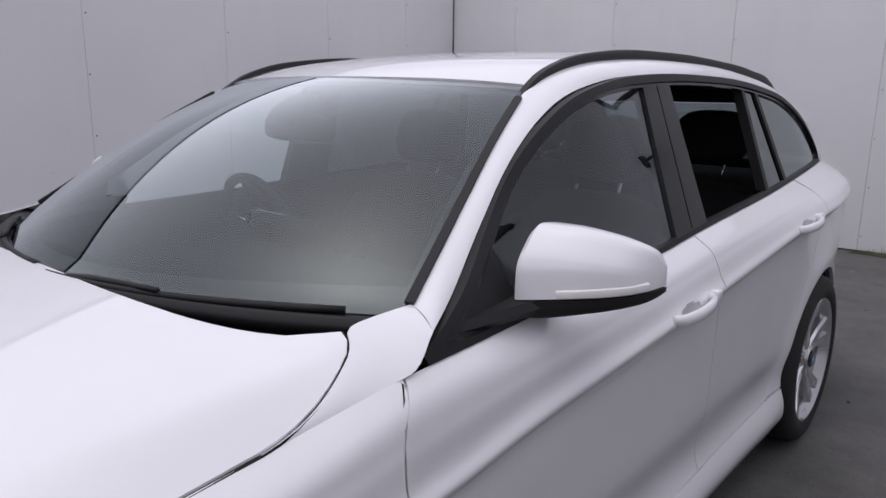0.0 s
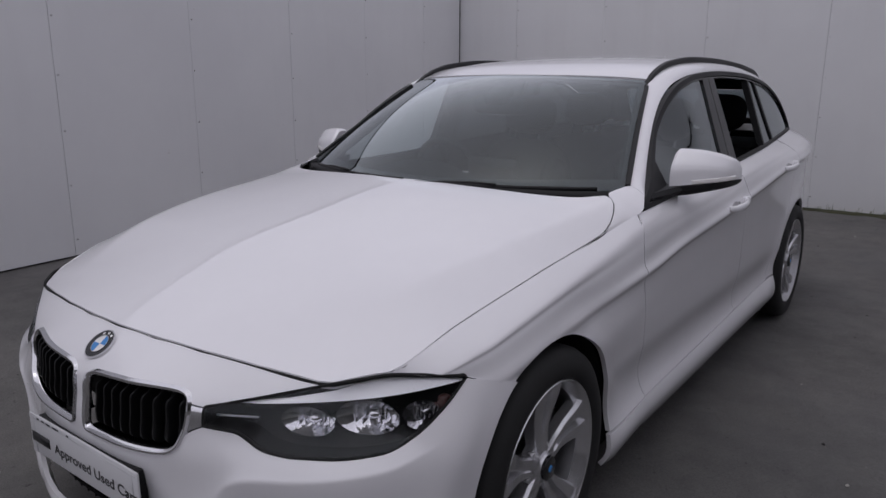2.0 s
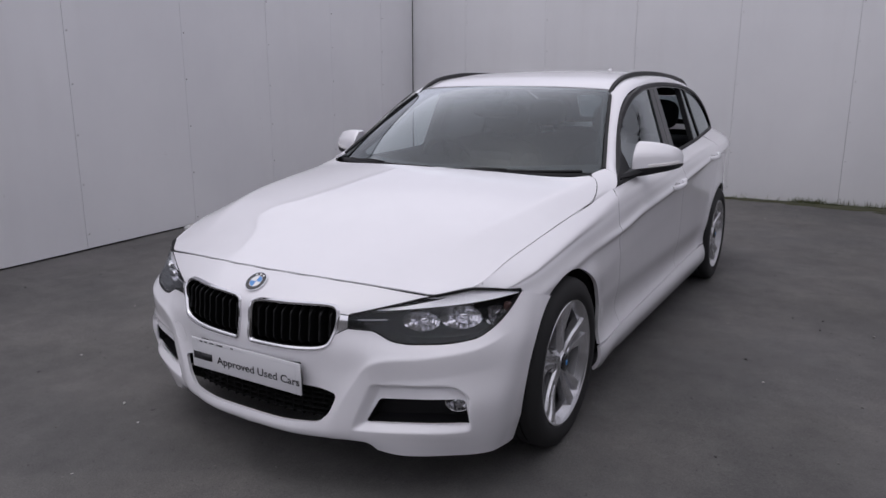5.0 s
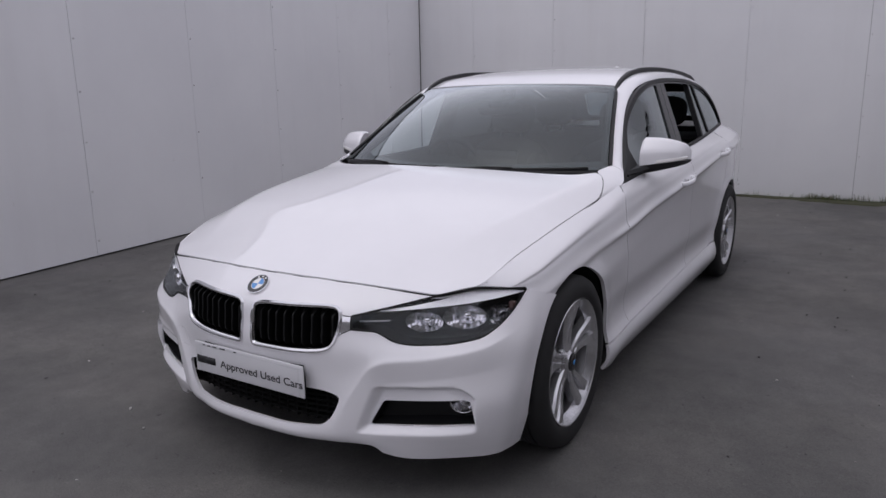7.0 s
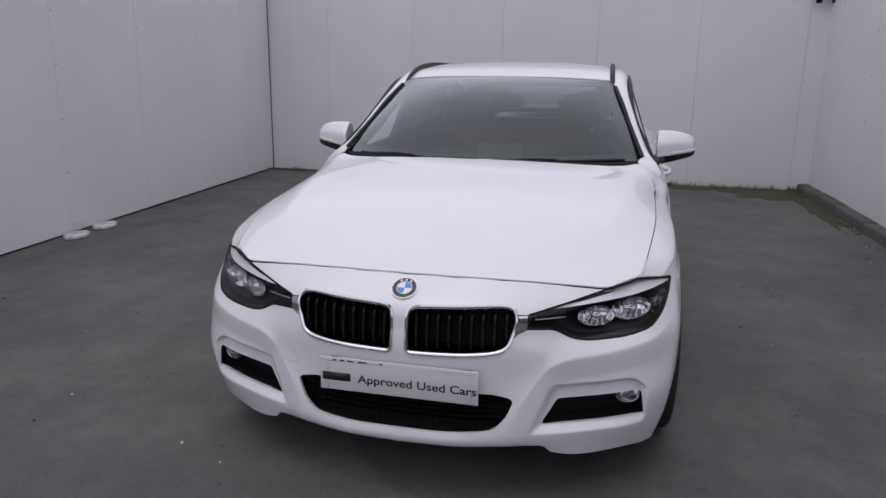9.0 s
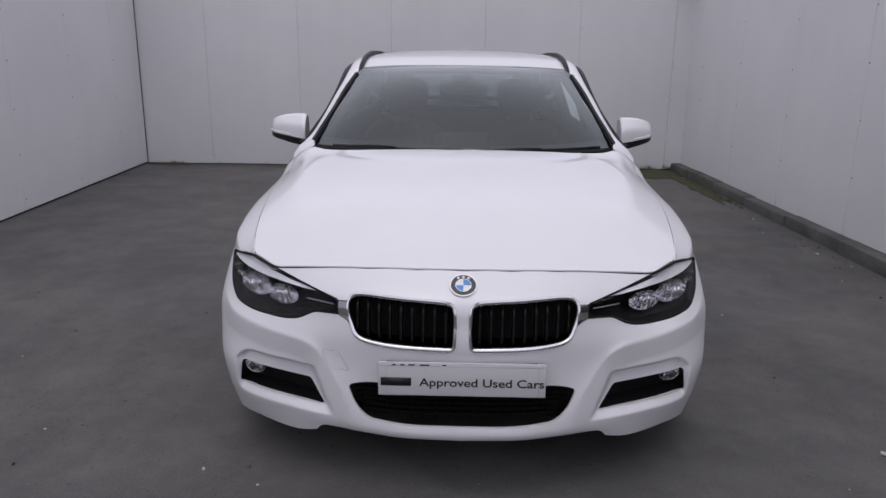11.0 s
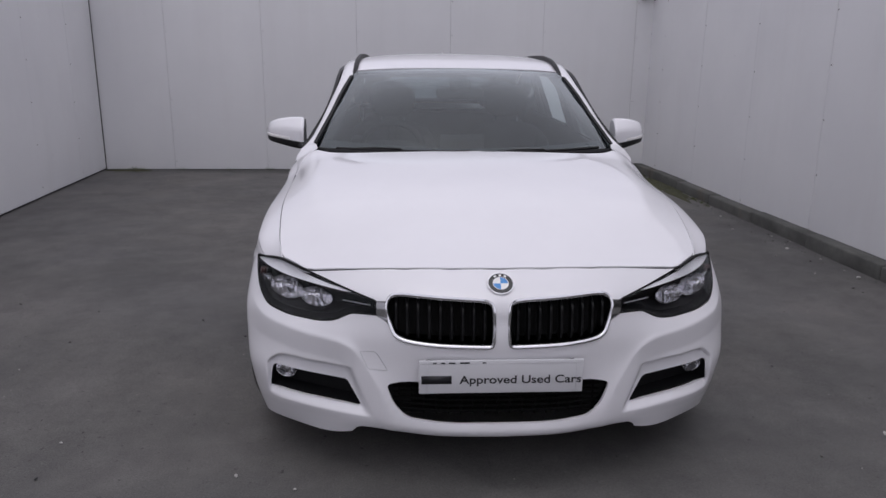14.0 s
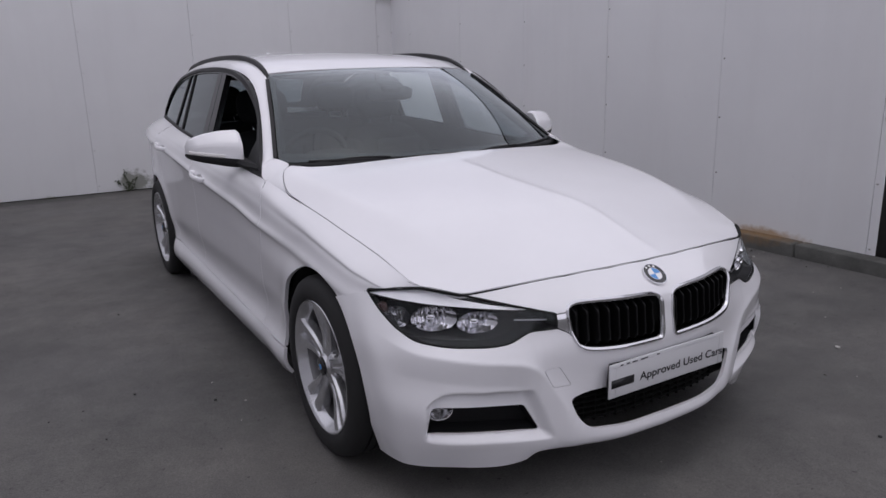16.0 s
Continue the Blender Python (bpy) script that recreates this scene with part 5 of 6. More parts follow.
def wheel(side, y):
    w = thing("wheel", "", "", (side * (0.874 if y < 2 else 0.896), y, HUB_Z))
    w.parent = car
    s = side
    tyre = [(-0.215, 0.232), (-0.222, 0.255), (-0.218, 0.295), (-0.200, 0.316), (-0.18, 0.3235)]
    for k in range(4):
        x = -0.165 + 0.036 * k
        tyre += [(x, TYRE_R), (x + 0.001, 0.317), (x + 0.008, 0.317), (x + 0.009, TYRE_R)]
    tyre += [(-0.022, 0.3235), (-0.004, 0.316), (0.008, 0.298), (0.013, 0.272), (0.011, 0.255), (0.005, 0.2435), (-0.004, 0.240)]
    sharp(part("tyre", lathe([(s * a, r) for a, r in tyre], "x", 72), RUBBER, w, "black low-profile tyre"), 40)
    rim = [(-0.030, 0.210), (-0.012, 0.222), (-0.004, 0.228), (0.004, 0.233), (0.006, 0.2375), (0.002, 0.241), (-0.004, 0.241)]
    sharp(part("rim", lathe([(s * a, r) for a, r in rim], "x", 72), ALLOY, w, "silver alloy rim"), 50)
    part("inner_rim", lathe([(s * a, r) for a, r in ((-0.205, 0.226), (-0.16, 0.200), (-0.08, 0.198), (-0.029, 0.212))], "x", 60), SHADED_BARREL, w)
    # five broad spokes, each split by a sunk slot that deepens outwards, with a kink half way out
    prof = [(-1.0, -0.040), (-1.0, -0.010), (-0.86, 0.0), (-0.30, -0.001), (-0.17, -0.024), (0.17, -0.024), (0.30, -0.001), (0.86, 0.0), (1.0, -0.010), (1.0, -0.040)]
    half_w = fn((0.0, 0.024), (0.38, 0.030), (0.50, 0.037), (1.0, 0.066))
    rise = fn((0.0, -0.020), (0.3, -0.024), (0.55, -0.020), (0.85, -0.008), (1.0, -0.006))
    for k in range(5):
        base = radians(18 + 72 * k) if s > 0 else radians(180 - 18 - 72 * k)
        ur, ut = Vector((0, math.cos(base), math.sin(base))), Vector((0, -math.sin(base), math.cos(base)))
        bm, rings = bmesh.new(), []
        for t in (0.0, 0.15, 0.3, 0.42, 0.5, 0.58, 0.7, 0.85, 1.0):
            r, wd = 0.034 + (0.231 - 0.034) * t, float(half_w(t))
            rings.append([bm.verts.new(Vector((s * (float(rise(t)) + (q * float(step(t, 0.1, 0.55)) if abs(p) < 0.5 else q)), 0, 0)) + ur * math.sqrt(max(1e-4, r * r - (p * wd) ** 2)) + ut * (p * wd)) for p, q in prof])
        m = len(prof)
        for r0, r1 in zip(rings, rings[1:]):
            for j in range(m):
                bm.faces.new((r0[j], r0[(j + 1) % m], r1[(j + 1) % m], r1[j]))
        bm.faces.new(rings[0])
        bm.faces.new(rings[-1][::-1])
        bmesh.ops.recalc_face_normals(bm, faces=bm.faces)
        sharp(part("spoke", bm, ALLOY, w), 18)
    sharp(part("hub", lathe([(s * a, r) for a, r in ((-0.06, 0.066), (-0.036, 0.064), (-0.030, 0.056), (-0.018, 0.038), (-0.010, 0.034))], "x", 40), ALLOY, w), 40)
    cap = sharp(part("hub_cap", lathe([(s * a, r) for a, r in ((-0.012, 0.034), (-0.002, 0.033), (0.0, 0.030), (0.001, 0.0))], "x", 32), ENAMEL_K, w), 40)
    part("cap_disc", lathe([(s * 0.0005, 0.010), (s * 0.0022, 0.009), (s * 0.0026, 0.0)], "x", 24), BLUE, cap)
    for k in range(5):
        a = radians(57 + 72 * k)
        part("wheel_bolt", lathe([(s * x, r) for x, r in ((-0.05, 0.009), (-0.030, 0.009), (-0.028, 0.007), (-0.034, 0.0))], "x", 10, (0, 0.056 * math.cos(a), 0.056 * math.sin(a))), SATIN, w)
    part("brake_disc", lathe([(s * x, r) for x, r in ((-0.09, 0.06), (-0.075, 0.075), (-0.075, 0.150), (-0.098, 0.150), (-0.098, 0.06))], "x", 40), BARREL, w)
    part("brake_caliper", box((min(s * -0.06, s * -0.12), 0.09 if y < 2 else -0.17, -0.07), (max(s * -0.06, s * -0.12), 0.17 if y < 2 else -0.09, 0.09), 0.01), BLACK_TRIM, w)
    # near-black disc added to keep the gaps between spokes dark, as in shade
    part("wheel_shade_disc", lathe([(s * -0.11, 0.0), (s * -0.11, 0.198)], "x", 40), DARK, w)
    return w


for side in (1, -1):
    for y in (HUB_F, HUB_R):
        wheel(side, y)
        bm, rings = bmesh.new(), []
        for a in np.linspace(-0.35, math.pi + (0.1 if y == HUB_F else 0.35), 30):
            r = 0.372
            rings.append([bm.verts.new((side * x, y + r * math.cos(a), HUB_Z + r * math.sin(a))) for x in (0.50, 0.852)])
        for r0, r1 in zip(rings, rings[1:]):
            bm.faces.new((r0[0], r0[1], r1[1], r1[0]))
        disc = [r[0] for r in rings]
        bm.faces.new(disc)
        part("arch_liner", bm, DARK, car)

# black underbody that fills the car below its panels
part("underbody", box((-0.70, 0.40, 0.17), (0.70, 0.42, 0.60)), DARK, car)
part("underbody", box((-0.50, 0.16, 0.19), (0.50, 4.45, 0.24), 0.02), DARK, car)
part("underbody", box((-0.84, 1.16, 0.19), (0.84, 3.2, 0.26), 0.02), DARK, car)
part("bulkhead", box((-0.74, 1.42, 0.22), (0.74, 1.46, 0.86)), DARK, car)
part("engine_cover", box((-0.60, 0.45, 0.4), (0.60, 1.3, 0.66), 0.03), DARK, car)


# ---- cabin, seen through the glass ----
LINER = material("anthracite_headliner", (0.03, 0.03, 0.032), 0.9)


def sheet(name, grid, mat, parent, label=""):
    bm = bmesh.new()
    vs_ = [[bm.verts.new(p) for p in row] for row in grid]
    for r0, r1 in zip(vs_, vs_[1:]):
        for j in range(len(r0) - 1):
            bm.faces.new((r0[j], r0[j + 1], r1[j + 1], r1[j]))
    return part(name, bm, mat, parent, label)


sheet("headliner", [[ROOF.v[i * 61 + j] - ROOF.n[i * 61 + j] * 0.028 for j in range(0, 61, 3)] for i in range(1, 69, 3)], LINER, car)
liner = sheet("pillar_lining", [[PILLAR.v[i * 14 + j] - PILLAR.n[i * 14 + j] * 0.0225 for j in range(14)] + [PILLAR.v[i * 14 + 13] - PILLAR.n[i * 14 + 13] * 0.03 + Vector((-0.05, 0, -0.01))] for i in range(0, 140, 3)], LINER, car)
link_mesh("pillar_lining", flipped(liner.data), LINER, car)
for side in (1, -1):
    g = []
    for y in np.linspace(1.46, 4.1, 24):
        g.append([(side * (float(X_TOP(y)) - 0.03 - 0.03 * math.sin(math.pi * k) - 0.03 * (1 - k)), y, 0.26 + (float(Z_TOP(y)) + 0.004 - 0.26) * k) for k in np.linspace(0, 1, 8)] + [(side * (float(X_TOP(y)) - 0.004), y, float(Z_TOP(y)) + 0.004)])
    sheet("door_card", g, DASH, car)
part("cabin_floor", box((-0.76, 1.45, 0.25), (0.76, 4.3, 0.29)), FABRIC, car)

dash = thing("dashboard", "", "")
dash.parent = car
g = []
for x in np.linspace(-0.72, 0.72, 41):
    hump = 0.045 * math.exp(-((x + 0.37) / 0.17) ** 4)
    prof = [(1.40, 0.925), (1.52, 0.925), (1.68, 0.920 + 0.2 * hump), (1.80, 0.912 + hump), (1.88, 0.895 + hump), (1.90, 0.86 + 0.5 * hump), (1.87, 0.80), (1.92, 0.74), (1.86, 0.58), (1.76, 0.4)]
    edge = 0.02 * (abs(x) / 0.72) ** 6
    row = curve_through([(y - 0.10 * (abs(x) / 0.72) ** 2 * 0, z - edge) for y, z in prof], np.linspace(0, 1, 26))
    g.append([(x, p[0], p[1]) for p in row])
sheet("dash_top", g, DASH, dash)
part("screen_display", box((-0.11, 1.80, 0.905), (0.13, 1.83, 0.99), 0.008), GLOSS_BLACK, dash)
for x in (-0.63, -0.09, 0.09, 0.63):
    part("air_vent", box((x - 0.06, 1.885, 0.82), (x + 0.06, 1.905, 0.86), 0.006), GLOSS_BLACK, dash)
part("console", box((-0.13, 1.85, 0.30), (0.13, 2.75, 0.60), 0.03, 3), DASH, car)

wheel_m = pose(-0.37, 2.03, 0.875, -68, 0, 0)
sw = thing("steering_wheel", "", "")
sw.parent = car
bm = lathe([(0.016 * math.sin(a), 0.175 + 0.016 * math.cos(a)) for a in np.linspace(0, 2 * math.pi, 12, endpoint=False)], "z", 40, closed=True)
bmesh.ops.transform(bm, matrix=wheel_m, verts=bm.verts)
part("wheel_rim", bm, FABRIC, sw)
bm = lathe([(0.02, 0.0), (0.018, 0.05), (0.0, 0.07), (-0.03, 0.06)], "z", 24)
bmesh.ops.transform(bm, matrix=wheel_m, verts=bm.verts)
part("wheel_boss", bm, DASH, sw)
for a in (0, 180, 270):
    bm = box((0.04, -0.018, -0.012), (0.17, 0.018, 0.006), 0.005)
    bmesh.ops.transform(bm, matrix=wheel_m @ pose(0, 0, 0, 0, 0, a), verts=bm.verts)
    part("wheel_spoke", bm, SATIN if a != 270 else DASH, sw)


def cushion(w, d, h, n=10, power=3.0):
    """A soft padded block centred on the origin."""
    bm = bmesh.new()
    bmesh.ops.create_cube(bm, size=2)
    bmesh.ops.subdivide_edges(bm, edges=bm.edges[:], cuts=n, use_grid_fill=True)
    for v in bm.verts:
        q = v.co
        r = (abs(q.x) ** power * 1 + abs(q.y) ** power + abs(q.z) ** power) ** (1 / power)
        v.co = Vector((q.x / r * w / 2 * 1.12, q.y / r * d / 2 * 1.12, q.z / r * h / 2 * 1.12))
    return bm


def seat(x, y, z, width, back_h, group_label, rests=(0.0,), lean=14):
    s = thing("seat", "", "")
    s.parent = car

    def place(name, bm, m, mat=FABRIC, lab="", parent=s):
        bmesh.ops.transform(bm, matrix=m, verts=bm.verts)
        return part(name, bm, mat, parent, lab)

    base = pose(x, y, z)
    place("seat_cushion", cushion(width, 0.52, 0.16), base @ pose(0, 0.0, 0.04, 6))
    b = base @ pose(0, 0.22, 0.08, -lean)
    place("seat_back", cushion(width, 0.15, back_h), b @ pose(0, 0.05, back_h / 2))
    for side in (1, -1):
        if width < 0.7:
            place("bolster", cushion(0.10, 0.20, back_h * 0.75), b @ pose(side * (width / 2 - 0.03), 0.0, back_h * 0.42))
    for rx in rests:
        h = place("headrest", cushion(0.27, 0.11, 0.19), b @ pose(rx, 0.035, back_h + 0.165))
        for dx in (-0.075, 0.075):
            place("headrest_post", lathe([(0.0, 0.0), (0.0, 0.007), (0.13, 0.007), (0.13, 0.0)], "z", 10), b @ pose(rx + dx, 0.03, back_h - 0.03), CHROME, "", h)
    return s


seat(-0.38, 2.40, 0.42, 0.52, 0.49, "front")
seat(0.38, 2.40, 0.42, 0.52, 0.49, "front")
seat(0.0, 3.15, 0.46, 1.30, 0.48, "rear", (-0.42, 0.42), 20)
part("luggage_cover", box((-0.62, 3.52, 0.93), (0.62, 4.36, 0.95), 0.006), FABRIC, car)
part("boot_trim", box((-0.66, 4.36, 0.28), (0.66, 4.42, 0.99), 0.01), DASH, car)

# inside mirror and the sensor housing behind it
im = thing("interior_mirror", "", "")
im.parent = car
bm = cushion(0.23, 0.05, 0.065, 8, 4)
bmesh.ops.transform(bm, matrix=pose(0, 1.885, 1.205, -10), verts=bm.verts)
part("mirror_back", bm, BLACK_TRIM, im)
bm = cushion(0.10, 0.10, 0.045, 8, 4)
bmesh.ops.transform(bm, matrix=pose(0, 1.875, 1.250, 28), verts=bm.verts)
part("sensor_housing", bm, BLACK_TRIM, im)

# ---- tail ----
TAIL_RED = material("red_tail_lamp", (0.35, 0.02, 0.02), 0.12, 0, 0.8)
end = curve_through(side_point_rows(4.6), np.linspace(0, 1, 40), side_knots)
grid = []
for u in np.linspace(-1, 1, 41):
    grid.append([(u * p[0], 4.598 + 0.055 * (1 - abs(u) ** 2.5) + 0.03 * math.sin(math.pi * min(1, max(0, (p[1] - 0.2) / 0.45))) * (1 - u * u), p[1]) for p in end])
TAIL = Shell(grid, (0, 1, 0), 0.012)
link_mesh("rear_bumper", TAIL.panel([prism([(-1, 0.1), (1, 0.1), (1, 0.575), (-1, 0.575)], "y", 3, 6)]), PAINT, car)
link_mesh("tailgate", TAIL.panel([prism([(-1, 0.58), (1, 0.58), (1, 1.2), (-1, 1.2)], "y", 3, 6)]), PAINT, car)
for side in (1, -1):
    o = [(side * 0.36, 0.80), (side * 0.75, 0.80), (side * 0.75, 0.935), (side * 0.36, 0.935)]
    TL = Shell([[p + TAIL.n[i * 40 + j] * 0.004 for j in range(40) for p in [TAIL.v[i * 40 + j]]] for i in range(41)], (0, 1, 0), 0.02)
    link_mesh("tail_lamp", TL.panel([prism(rounded(o, 0.02), "y", 3, 6)]), TAIL_RED, car, "red tail lamp")
nvs = len(vs)
FLANK = Shell([[SIDE.v[i * nvs + j] + SIDE.n[i * nvs + j] * 0.004 for j in range(40, nvs)] for i in range(len(ys) - 20, len(ys))], (1, 0, 0), 0.006)
both("tail_lamp", FLANK.panel([prism(rounded([(4.36, 0.800), (4.25, 0.945), (4.66, 0.945), (4.66, 0.800)], 0.02), "x", 0, 2)]), TAIL_RED, car, "red tail lamp wrapping onto the flank")
top_r, bot_r = ROOF.v[-61:], [(u * 0.60, 4.60 + 0.05 * (1 - abs(u) ** 2.5), 1.028) for u in np.linspace(-1, 1, 61)]
ic_end = [tuple(p) for p in curve_through(INNER[12:], np.linspace(0, 1, 15))]
grid = []
for j in range(61):
    u = -1 + 2 * j / 60
    row = []
    for k in range(15):
        e = ic_end[k]
        yc = float(top_r[30].y) + (bot_r[30][1] - float(top_r[30].y)) * k / 14
        row.append((u * (e[0] - 0.004), e[1] + (yc - e[1]) * (1 - abs(u) ** 2.2), e[2] + 0.01 * (1 - u * u) + (float(top_r[j].z) - ic_end[0][2] - 0.01 * (1 - u * u)) * (1 - k / 14)))
    grid.append(row)
HATCH = Shell(grid, (0, 1, 0.5), 0.012)
glass_cut = rounded([(-0.47, 1.07), (0.47, 1.07), (0.43, 1.26), (-0.43, 1.26)], 0.04)
link_mesh("hatch_frame", HATCH.panel([], [prism(glass_cut, "y", 3, 6)]), PAINT, car)
HATCH_IN = Shell([[HATCH.v[i * 15 + j] - HATCH.n[i * 15 + j] * 0.014 for j in range(15)] for i in range(61)], (0, 1, 0.5), 0.004)
link_mesh("hatch_lining", HATCH_IN.panel([], [prism(glass_cut, "y", 3, 6)]), LINER, car)
link_mesh("rear_window", HATCH.panel([prism(inset(glass_cut, 0.002), "y", 3, 6)]), SIDE_GLASS, car)


# ---- small things in the yard ----
def blade_tuft(bm, at, n, height, spread, rnd):
    """Thin bent blades rising from one root."""
    for _ in range(n):
        a, lean, h = rnd.uniform(0, 6.28), rnd.uniform(0.1, 0.9), height * rnd.uniform(0.45, 1.0)
        base = Vector(at) + Vector((rnd.uniform(-spread, spread), rnd.uniform(-spread, spread) * 0.5, 0))
        side = Vector((-math.sin(a), math.cos(a), 0)) * rnd.uniform(0.0015, 0.004)
        fwd = Vector((math.cos(a), math.sin(a), 0))
        pts = [base + fwd * (h * lean * k * k * 0.7) + Vector((0, 0, h * (k - 0.25 * lean * k * k))) for k in (0, 0.35, 0.7, 1.0)]
        w = [1.0, 0.85, 0.5, 0.05]
        vs_ = [(bm.verts.new(p - side * q), bm.verts.new(p + side * q)) for p, q in zip(pts, w)]
        for (a0, a1), (b0, b1) in zip(vs_, vs_[1:]):
            bm.faces.new((a0, a1, b1, b0))


GRASS = material("weed_green", (0.06, 0.08, 0.02), 0.7)
_gr = GRASS.node_tree.nodes.new("ShaderNodeNewGeometry")
set_in(GRASS, "Base Color", ramp(GRASS, _gr.outputs["Random Per Island"], [(0.0, (0.035, 0.05, 0.014)), (0.5, (0.065, 0.085, 0.022)), (0.85, (0.10, 0.10, 0.035)), (1.0, (0.12, 0.095, 0.05))]))
MOSS = material("damp_moss", (0.05, 0.06, 0.018), 0.95)
set_in(MOSS, "Base Color", ramp(MOSS, noise_node(MOSS, 26.0, 5, 0.7), [(0.3, (0.040, 0.040, 0.030)), (0.5, (0.052, 0.054, 0.027)), (0.7, (0.070, 0.073, 0.030))]))
bump(MOSS, noise_node(MOSS, 120.0, 4), 0.8, 0.006)
GRIT = material("pale_stone_chip", (0.32, 0.31, 0.29), 0.8)
_gi = GRIT.node_tree.nodes.new("ShaderNodeNewGeometry")
set_in(GRIT, "Base Color", ramp(GRIT, _gi.outputs["Random Per Island"], [(0.0, (0.03, 0.03, 0.03)), (0.55, (0.045, 0.043, 0.04)), (0.75, (0.16, 0.15, 0.14)), (1.0, (0.36, 0.35, 0.33))]))

rnd = random.Random(5)
bm = bmesh.new()
for _ in range(150):
    x = rnd.choice((rnd.uniform(0.3, 2.85), rnd.uniform(1.0, 2.85), rnd.gauss(1.2, 0.12), rnd.gauss(2.3, 0.3)))
    x = min(2.82, x)
    blade_tuft(bm, (x, BACK_Y - 0.03 - abs(rnd.gauss(0, 0.03)), 0.0), rnd.randint(5, 12), rnd.choice((0.03, 0.04, 0.06, 0.10)), 0.03, rnd)
for x in (-3.92, -3.86, -3.80, -3.25, -2.62, -2.1, -1.4):
    blade_tuft(bm, (x, BACK_Y - 0.05, 0.0), rnd.randint(12, 22), rnd.uniform(0.03, 0.065), 0.05, rnd)
for _ in range(34):
    y = rnd.uniform(4.6, 7.5)
    blade_tuft(bm, (2.80 - abs(rnd.gauss(0, 0.03)), y, 0.0), rnd.randint(4, 9), rnd.uniform(0.02, 0.045), 0.03, rnd)
tagged(part("weeds", bm, GRASS, None, "", False), "short green weeds and grass along the wall's foot", "weeds", kind="stuff")


def moss_patch(cx, cy, rx, ry, seed):
    """A thin uneven mat with a ragged outline."""
    bm, rings, rnd2 = bmesh.new(), [], random.Random(seed)
    phase = [rnd2.uniform(0, 6.28) for _ in range(5)]
    for k, (f, h) in enumerate(((0.0, 0.010), (0.35, 0.011), (0.7, 0.009), (0.92, 0.006), (1.0, -0.004))):
        ring = []
        for j in range(56):
            a = 2 * math.pi * j / 56
            r = f * (1 + 0.18 * math.sin(3 * a + phase[0]) + 0.14 * math.sin(7 * a + phase[1]) + 0.10 * math.sin(13 * a + phase[2]))
            p = Vector((cx + rx * r * math.cos(a), cy + ry * r * math.sin(a), 0))
            p.x, p.y = min(p.x, 2.838), min(p.y, BACK_Y - 0.004)
            p.z = h + 0.004 * noise.noise(p * 18) * (f < 0.95)
            ring.append(bm.verts.new(p))
        rings.append(ring)
    for r0, r1 in zip(rings, rings[1:]):
        for j in range(56):
            bm.faces.new((r0[j], r0[(j + 1) % 56], r1[(j + 1) % 56], r1[j]))
    bmesh.ops.remove_doubles(bm, verts=bm.verts, dist=1e-4)
    return bm


for k, spec in enumerate(((2.45, 7.25, 0.55, 0.42, 1), (1.55, 7.48, 0.75, 0.14, 2), (2.74, 6.2, 0.12, 0.9, 3), (0.75, 7.53, 0.5, 0.08, 4), (-3.9, 7.50, 0.25, 0.09, 5))):
    tagged(part("moss", moss_patch(*spec), MOSS, None), "thin mat of damp green moss on asphalt", "moss", "moss by the wall", "stuff")


def chip(bm, at, s, rnd):
    got = bmesh.ops.create_icosphere(bm, subdivisions=1, radius=1)["verts"]
    turn = Euler((rnd.uniform(-0.3, 0.3), rnd.uniform(-0.3, 0.3), rnd.uniform(0, 6.28))).to_matrix()
    sx, sy, sz = s * rnd.uniform(0.7, 1.2), s * rnd.uniform(0.5, 1.0), s * rnd.uniform(0.3, 0.55)
    for v in got:
        k = rnd.uniform(0.75, 1.15)
        v.co = turn @ Vector((v.co.x * sx * k, v.co.y * sy * k, v.co.z * sz * k)) + Vector(at) + Vector((0, 0, sz * 0.6))


bm = bmesh.new()
for _ in range(420):
    x, y = rnd.uniform(-3.6, 2.8), rnd.uniform(-1.6, 7.4)
    if y > 0.3 and abs(x) < 0.95 and y < 4.6:
        continue
    chip(bm, (x, y, -0.001), rnd.choice((0.003, 0.004, 0.005, 0.006, 0.009)), rnd)
for _ in range(160):
    y = rnd.uniform(-0.5, 7.4)
    chip(bm, (2.82 - abs(rnd.gauss(0, 0.12)), y, -0.001), rnd.uniform(0.004, 0.011), rnd)
tagged(part("grit", bm, GRIT, None, "", False), "scattered small stones and grit on the asphalt", "grit", kind="stuff")
PALE = material("pale_litter", (0.42, 0.41, 0.39), 0.7)
for x, y, s in ((-0.868, 0.107, 0.009), (-0.66, 0.02, 0.007), (-0.52, -0.35, 0.006), (1.52, 0.30, 0.014), (1.75, 0.05, 0.008), (2.66, 3.15, 0.016), (2.72, 2.35, 0.018), (2.68, 4.4, 0.013), (2.62, 1.55, 0.014), (-1.55, 0.35, 0.008), (-1.1, -0.5, 0.008)):
    bm = bmesh.new()
    chip(bm, (x, y, 0.0), s, rnd)
    tagged(part("stone_chip", bm, PALE, None, "", False), "small pale stone chip lying on the asphalt", "stone", "pale chips on the ground")

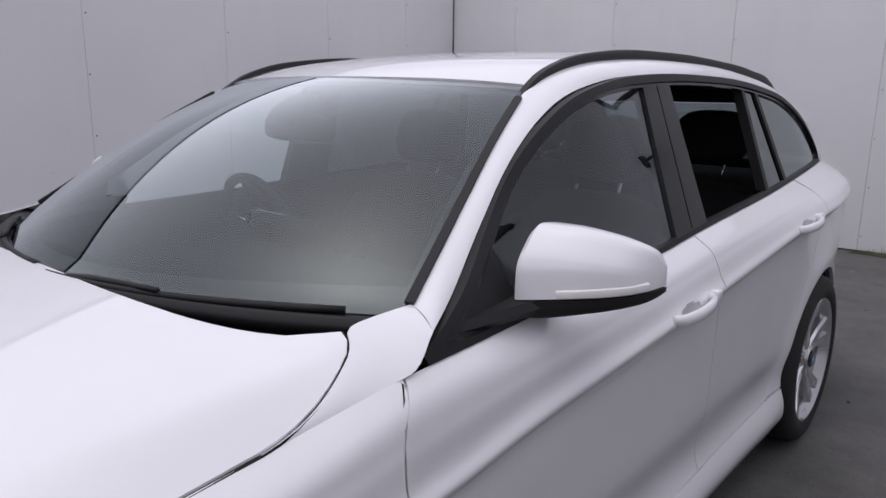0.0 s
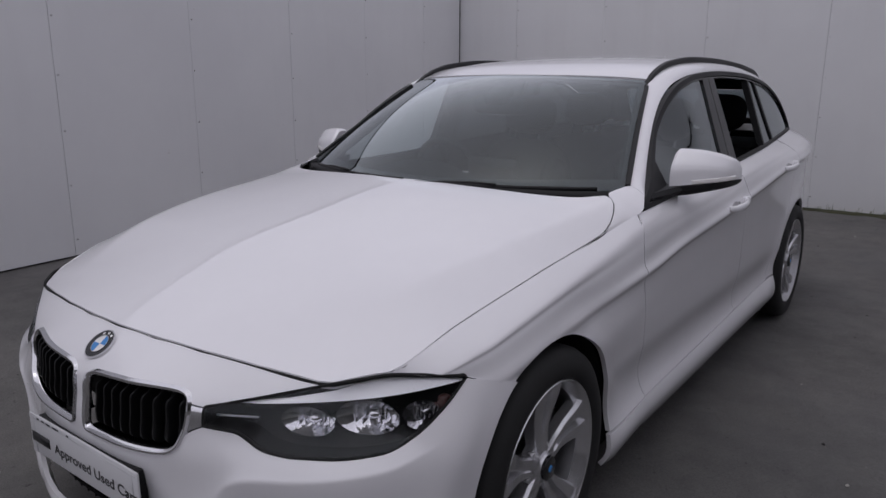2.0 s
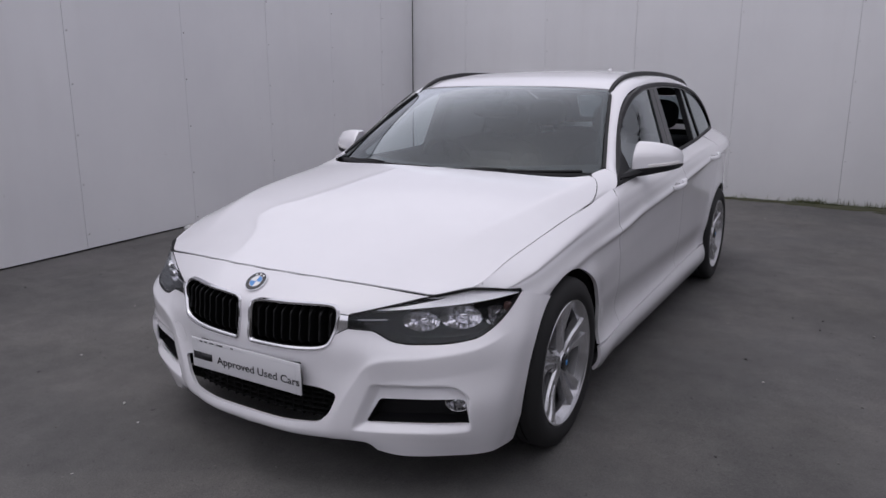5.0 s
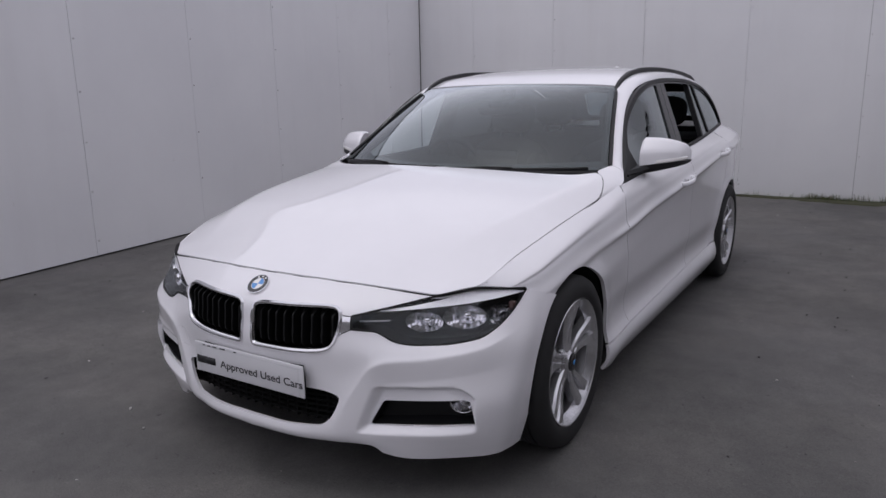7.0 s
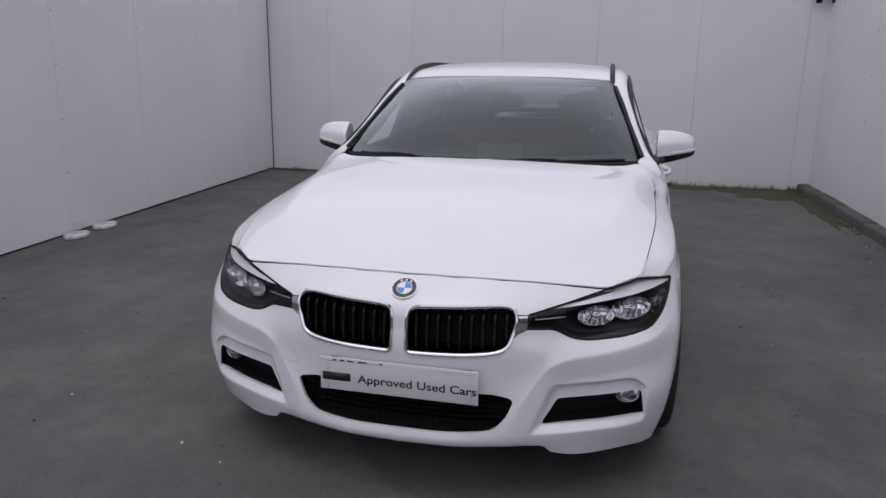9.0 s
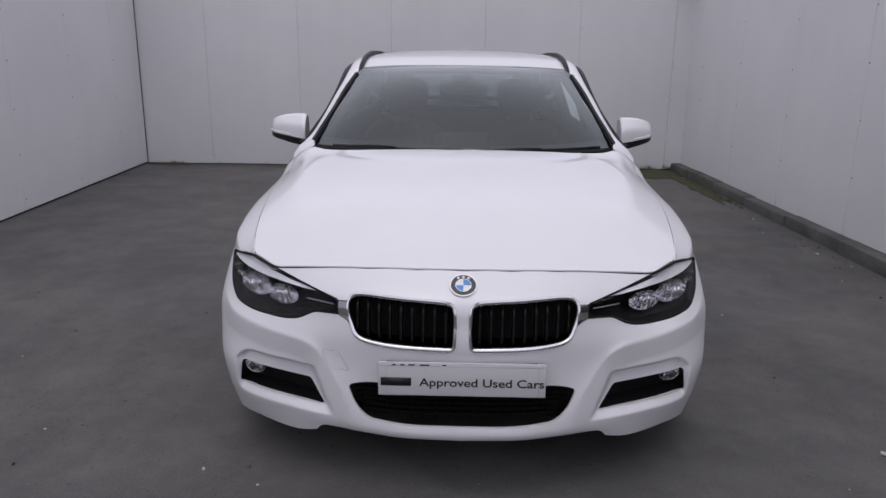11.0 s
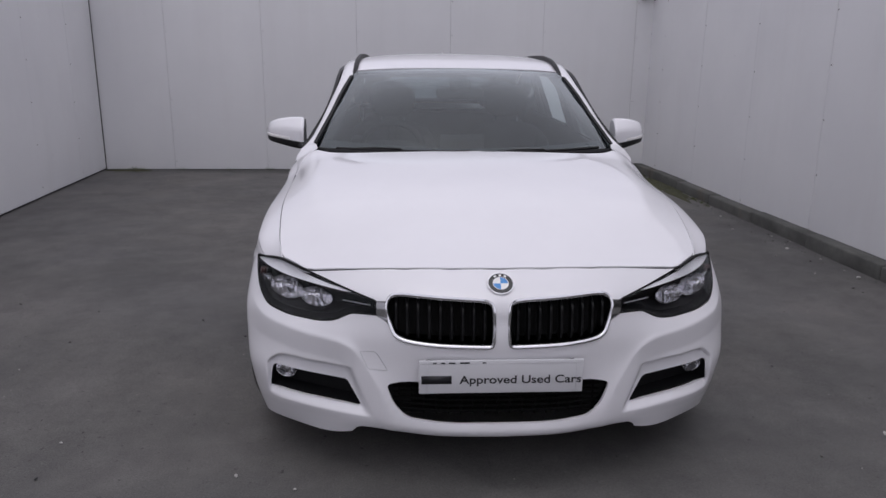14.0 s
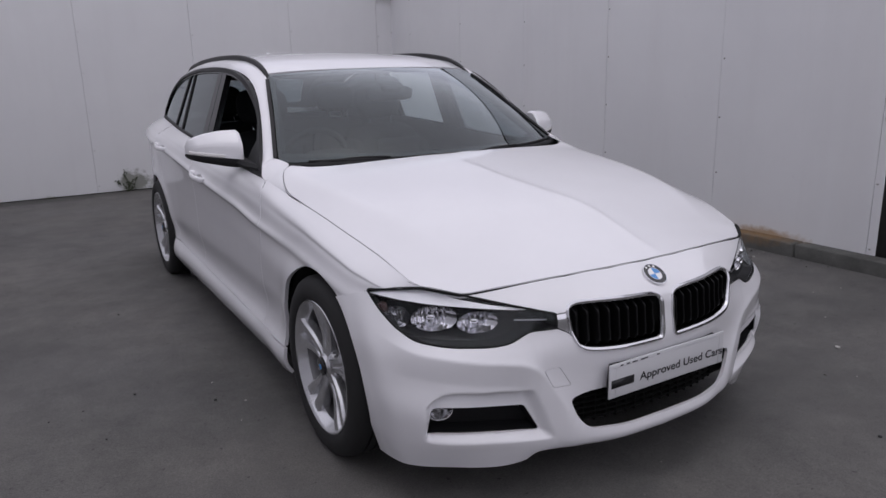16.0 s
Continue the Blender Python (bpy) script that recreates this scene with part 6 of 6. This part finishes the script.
# two pale discs lying at the foot of the boards
DISC = material("weathered_white_plastic", (0.55, 0.55, 0.54), 0.5)
set_in(DISC, "Base Color", ramp(DISC, noise_node(DISC, 14.0, 5), [(0.35, (0.30, 0.30, 0.29)), (0.6, (0.60, 0.60, 0.60))]))
for x, y, r in ((-3.69, 2.90, 0.125), (-3.735, 3.30, 0.13)):
    bm = lathe([(0.0, 0.0), (0.024, 0.0), (0.022, r * 0.35), (0.034, r * 0.45), (0.036, r * 0.85), (0.024, r), (0.004, r * 1.01), (0.0, r * 0.97)], "z", 40)
    d = sharp(part("disc", bm, DISC, None), 40)
    d.location = (x, y, 0.0)
    d.scale = (0.62, 1.0, 1.0)
    tagged(d, "weathered white plastic disc lying beside the wall", "disc", "discs by the wall")

# a weed climbing out of the wall's foot
LEAF = material("dark_weed_leaf", (0.05, 0.06, 0.035), 0.7)
weed = thing("wall_weed", "small dark weed growing at the wall's foot", "weed", (-0.60, BACK_Y - 0.03, 0))
bm = bmesh.new()
for sx, hh in ((-0.10, 0.13), (0.0, 0.24), (0.12, 0.15), (0.05, 0.10)):
    for k in range(16):
        t = k / 15
        for _ in range(3):
            c = Vector((sx * t + 0.02 * math.sin(6 * t) + rnd.uniform(-0.018, 0.018), rnd.uniform(-0.02, 0.01), hh * t + rnd.uniform(-0.012, 0.012)))
            u = Vector((rnd.uniform(-1, 1), rnd.uniform(-0.4, 0.4), rnd.uniform(-0.6, 1))).normalized() * rnd.uniform(0.008, 0.02)
            v = u.cross(Vector((0.2, 1, 0.1))).normalized() * u.length * 0.45
            vs_ = [bm.verts.new(c + q) for q in (-u * 0.2, u * 0.4 + v, u, u * 0.4 - v)]
            bm.faces.new(vs_)
part("leaves", bm, LEAF, weed, "", False)
part("stem", sweep([(0.02 * math.sin(6 * t), 0, 0.24 * t) for t in np.linspace(0, 1, 8)], circle(0.003, 6)), LEAF, weed)

# corner strip, and a small dark lamp high in the far corner
strip = part("corner_strip", box((-4.275, BACK_Y - 0.030, 0.0), (-4.255, BACK_Y - 0.013, WALL_TOP)), DARK_TIMBER, None)
tagged(strip, "dark gap strip in the wall's corner", "trim", kind="structure")
lampc = thing("corner_lamp", "small dark lamp fixed high in the wall's corner", "lamp", (2.80, BACK_Y - 0.08, 2.22))
part("lamp_body", lathe([(0.0, 0.0), (0.0, 0.03), (0.05, 0.035), (0.09, 0.05), (0.10, 0.0)], "z", 20), BLACK_TRIM, lampc)
part("lamp_arm", box((0.0, 0.0, 0.06), (0.16, 0.03, 0.09), 0.004), BLACK_TRIM, lampc)
part("lamp_plate", box((0.15, -0.04, 0.0), (0.17, 0.06, 0.14), 0.004), BLACK_TRIM, lampc)
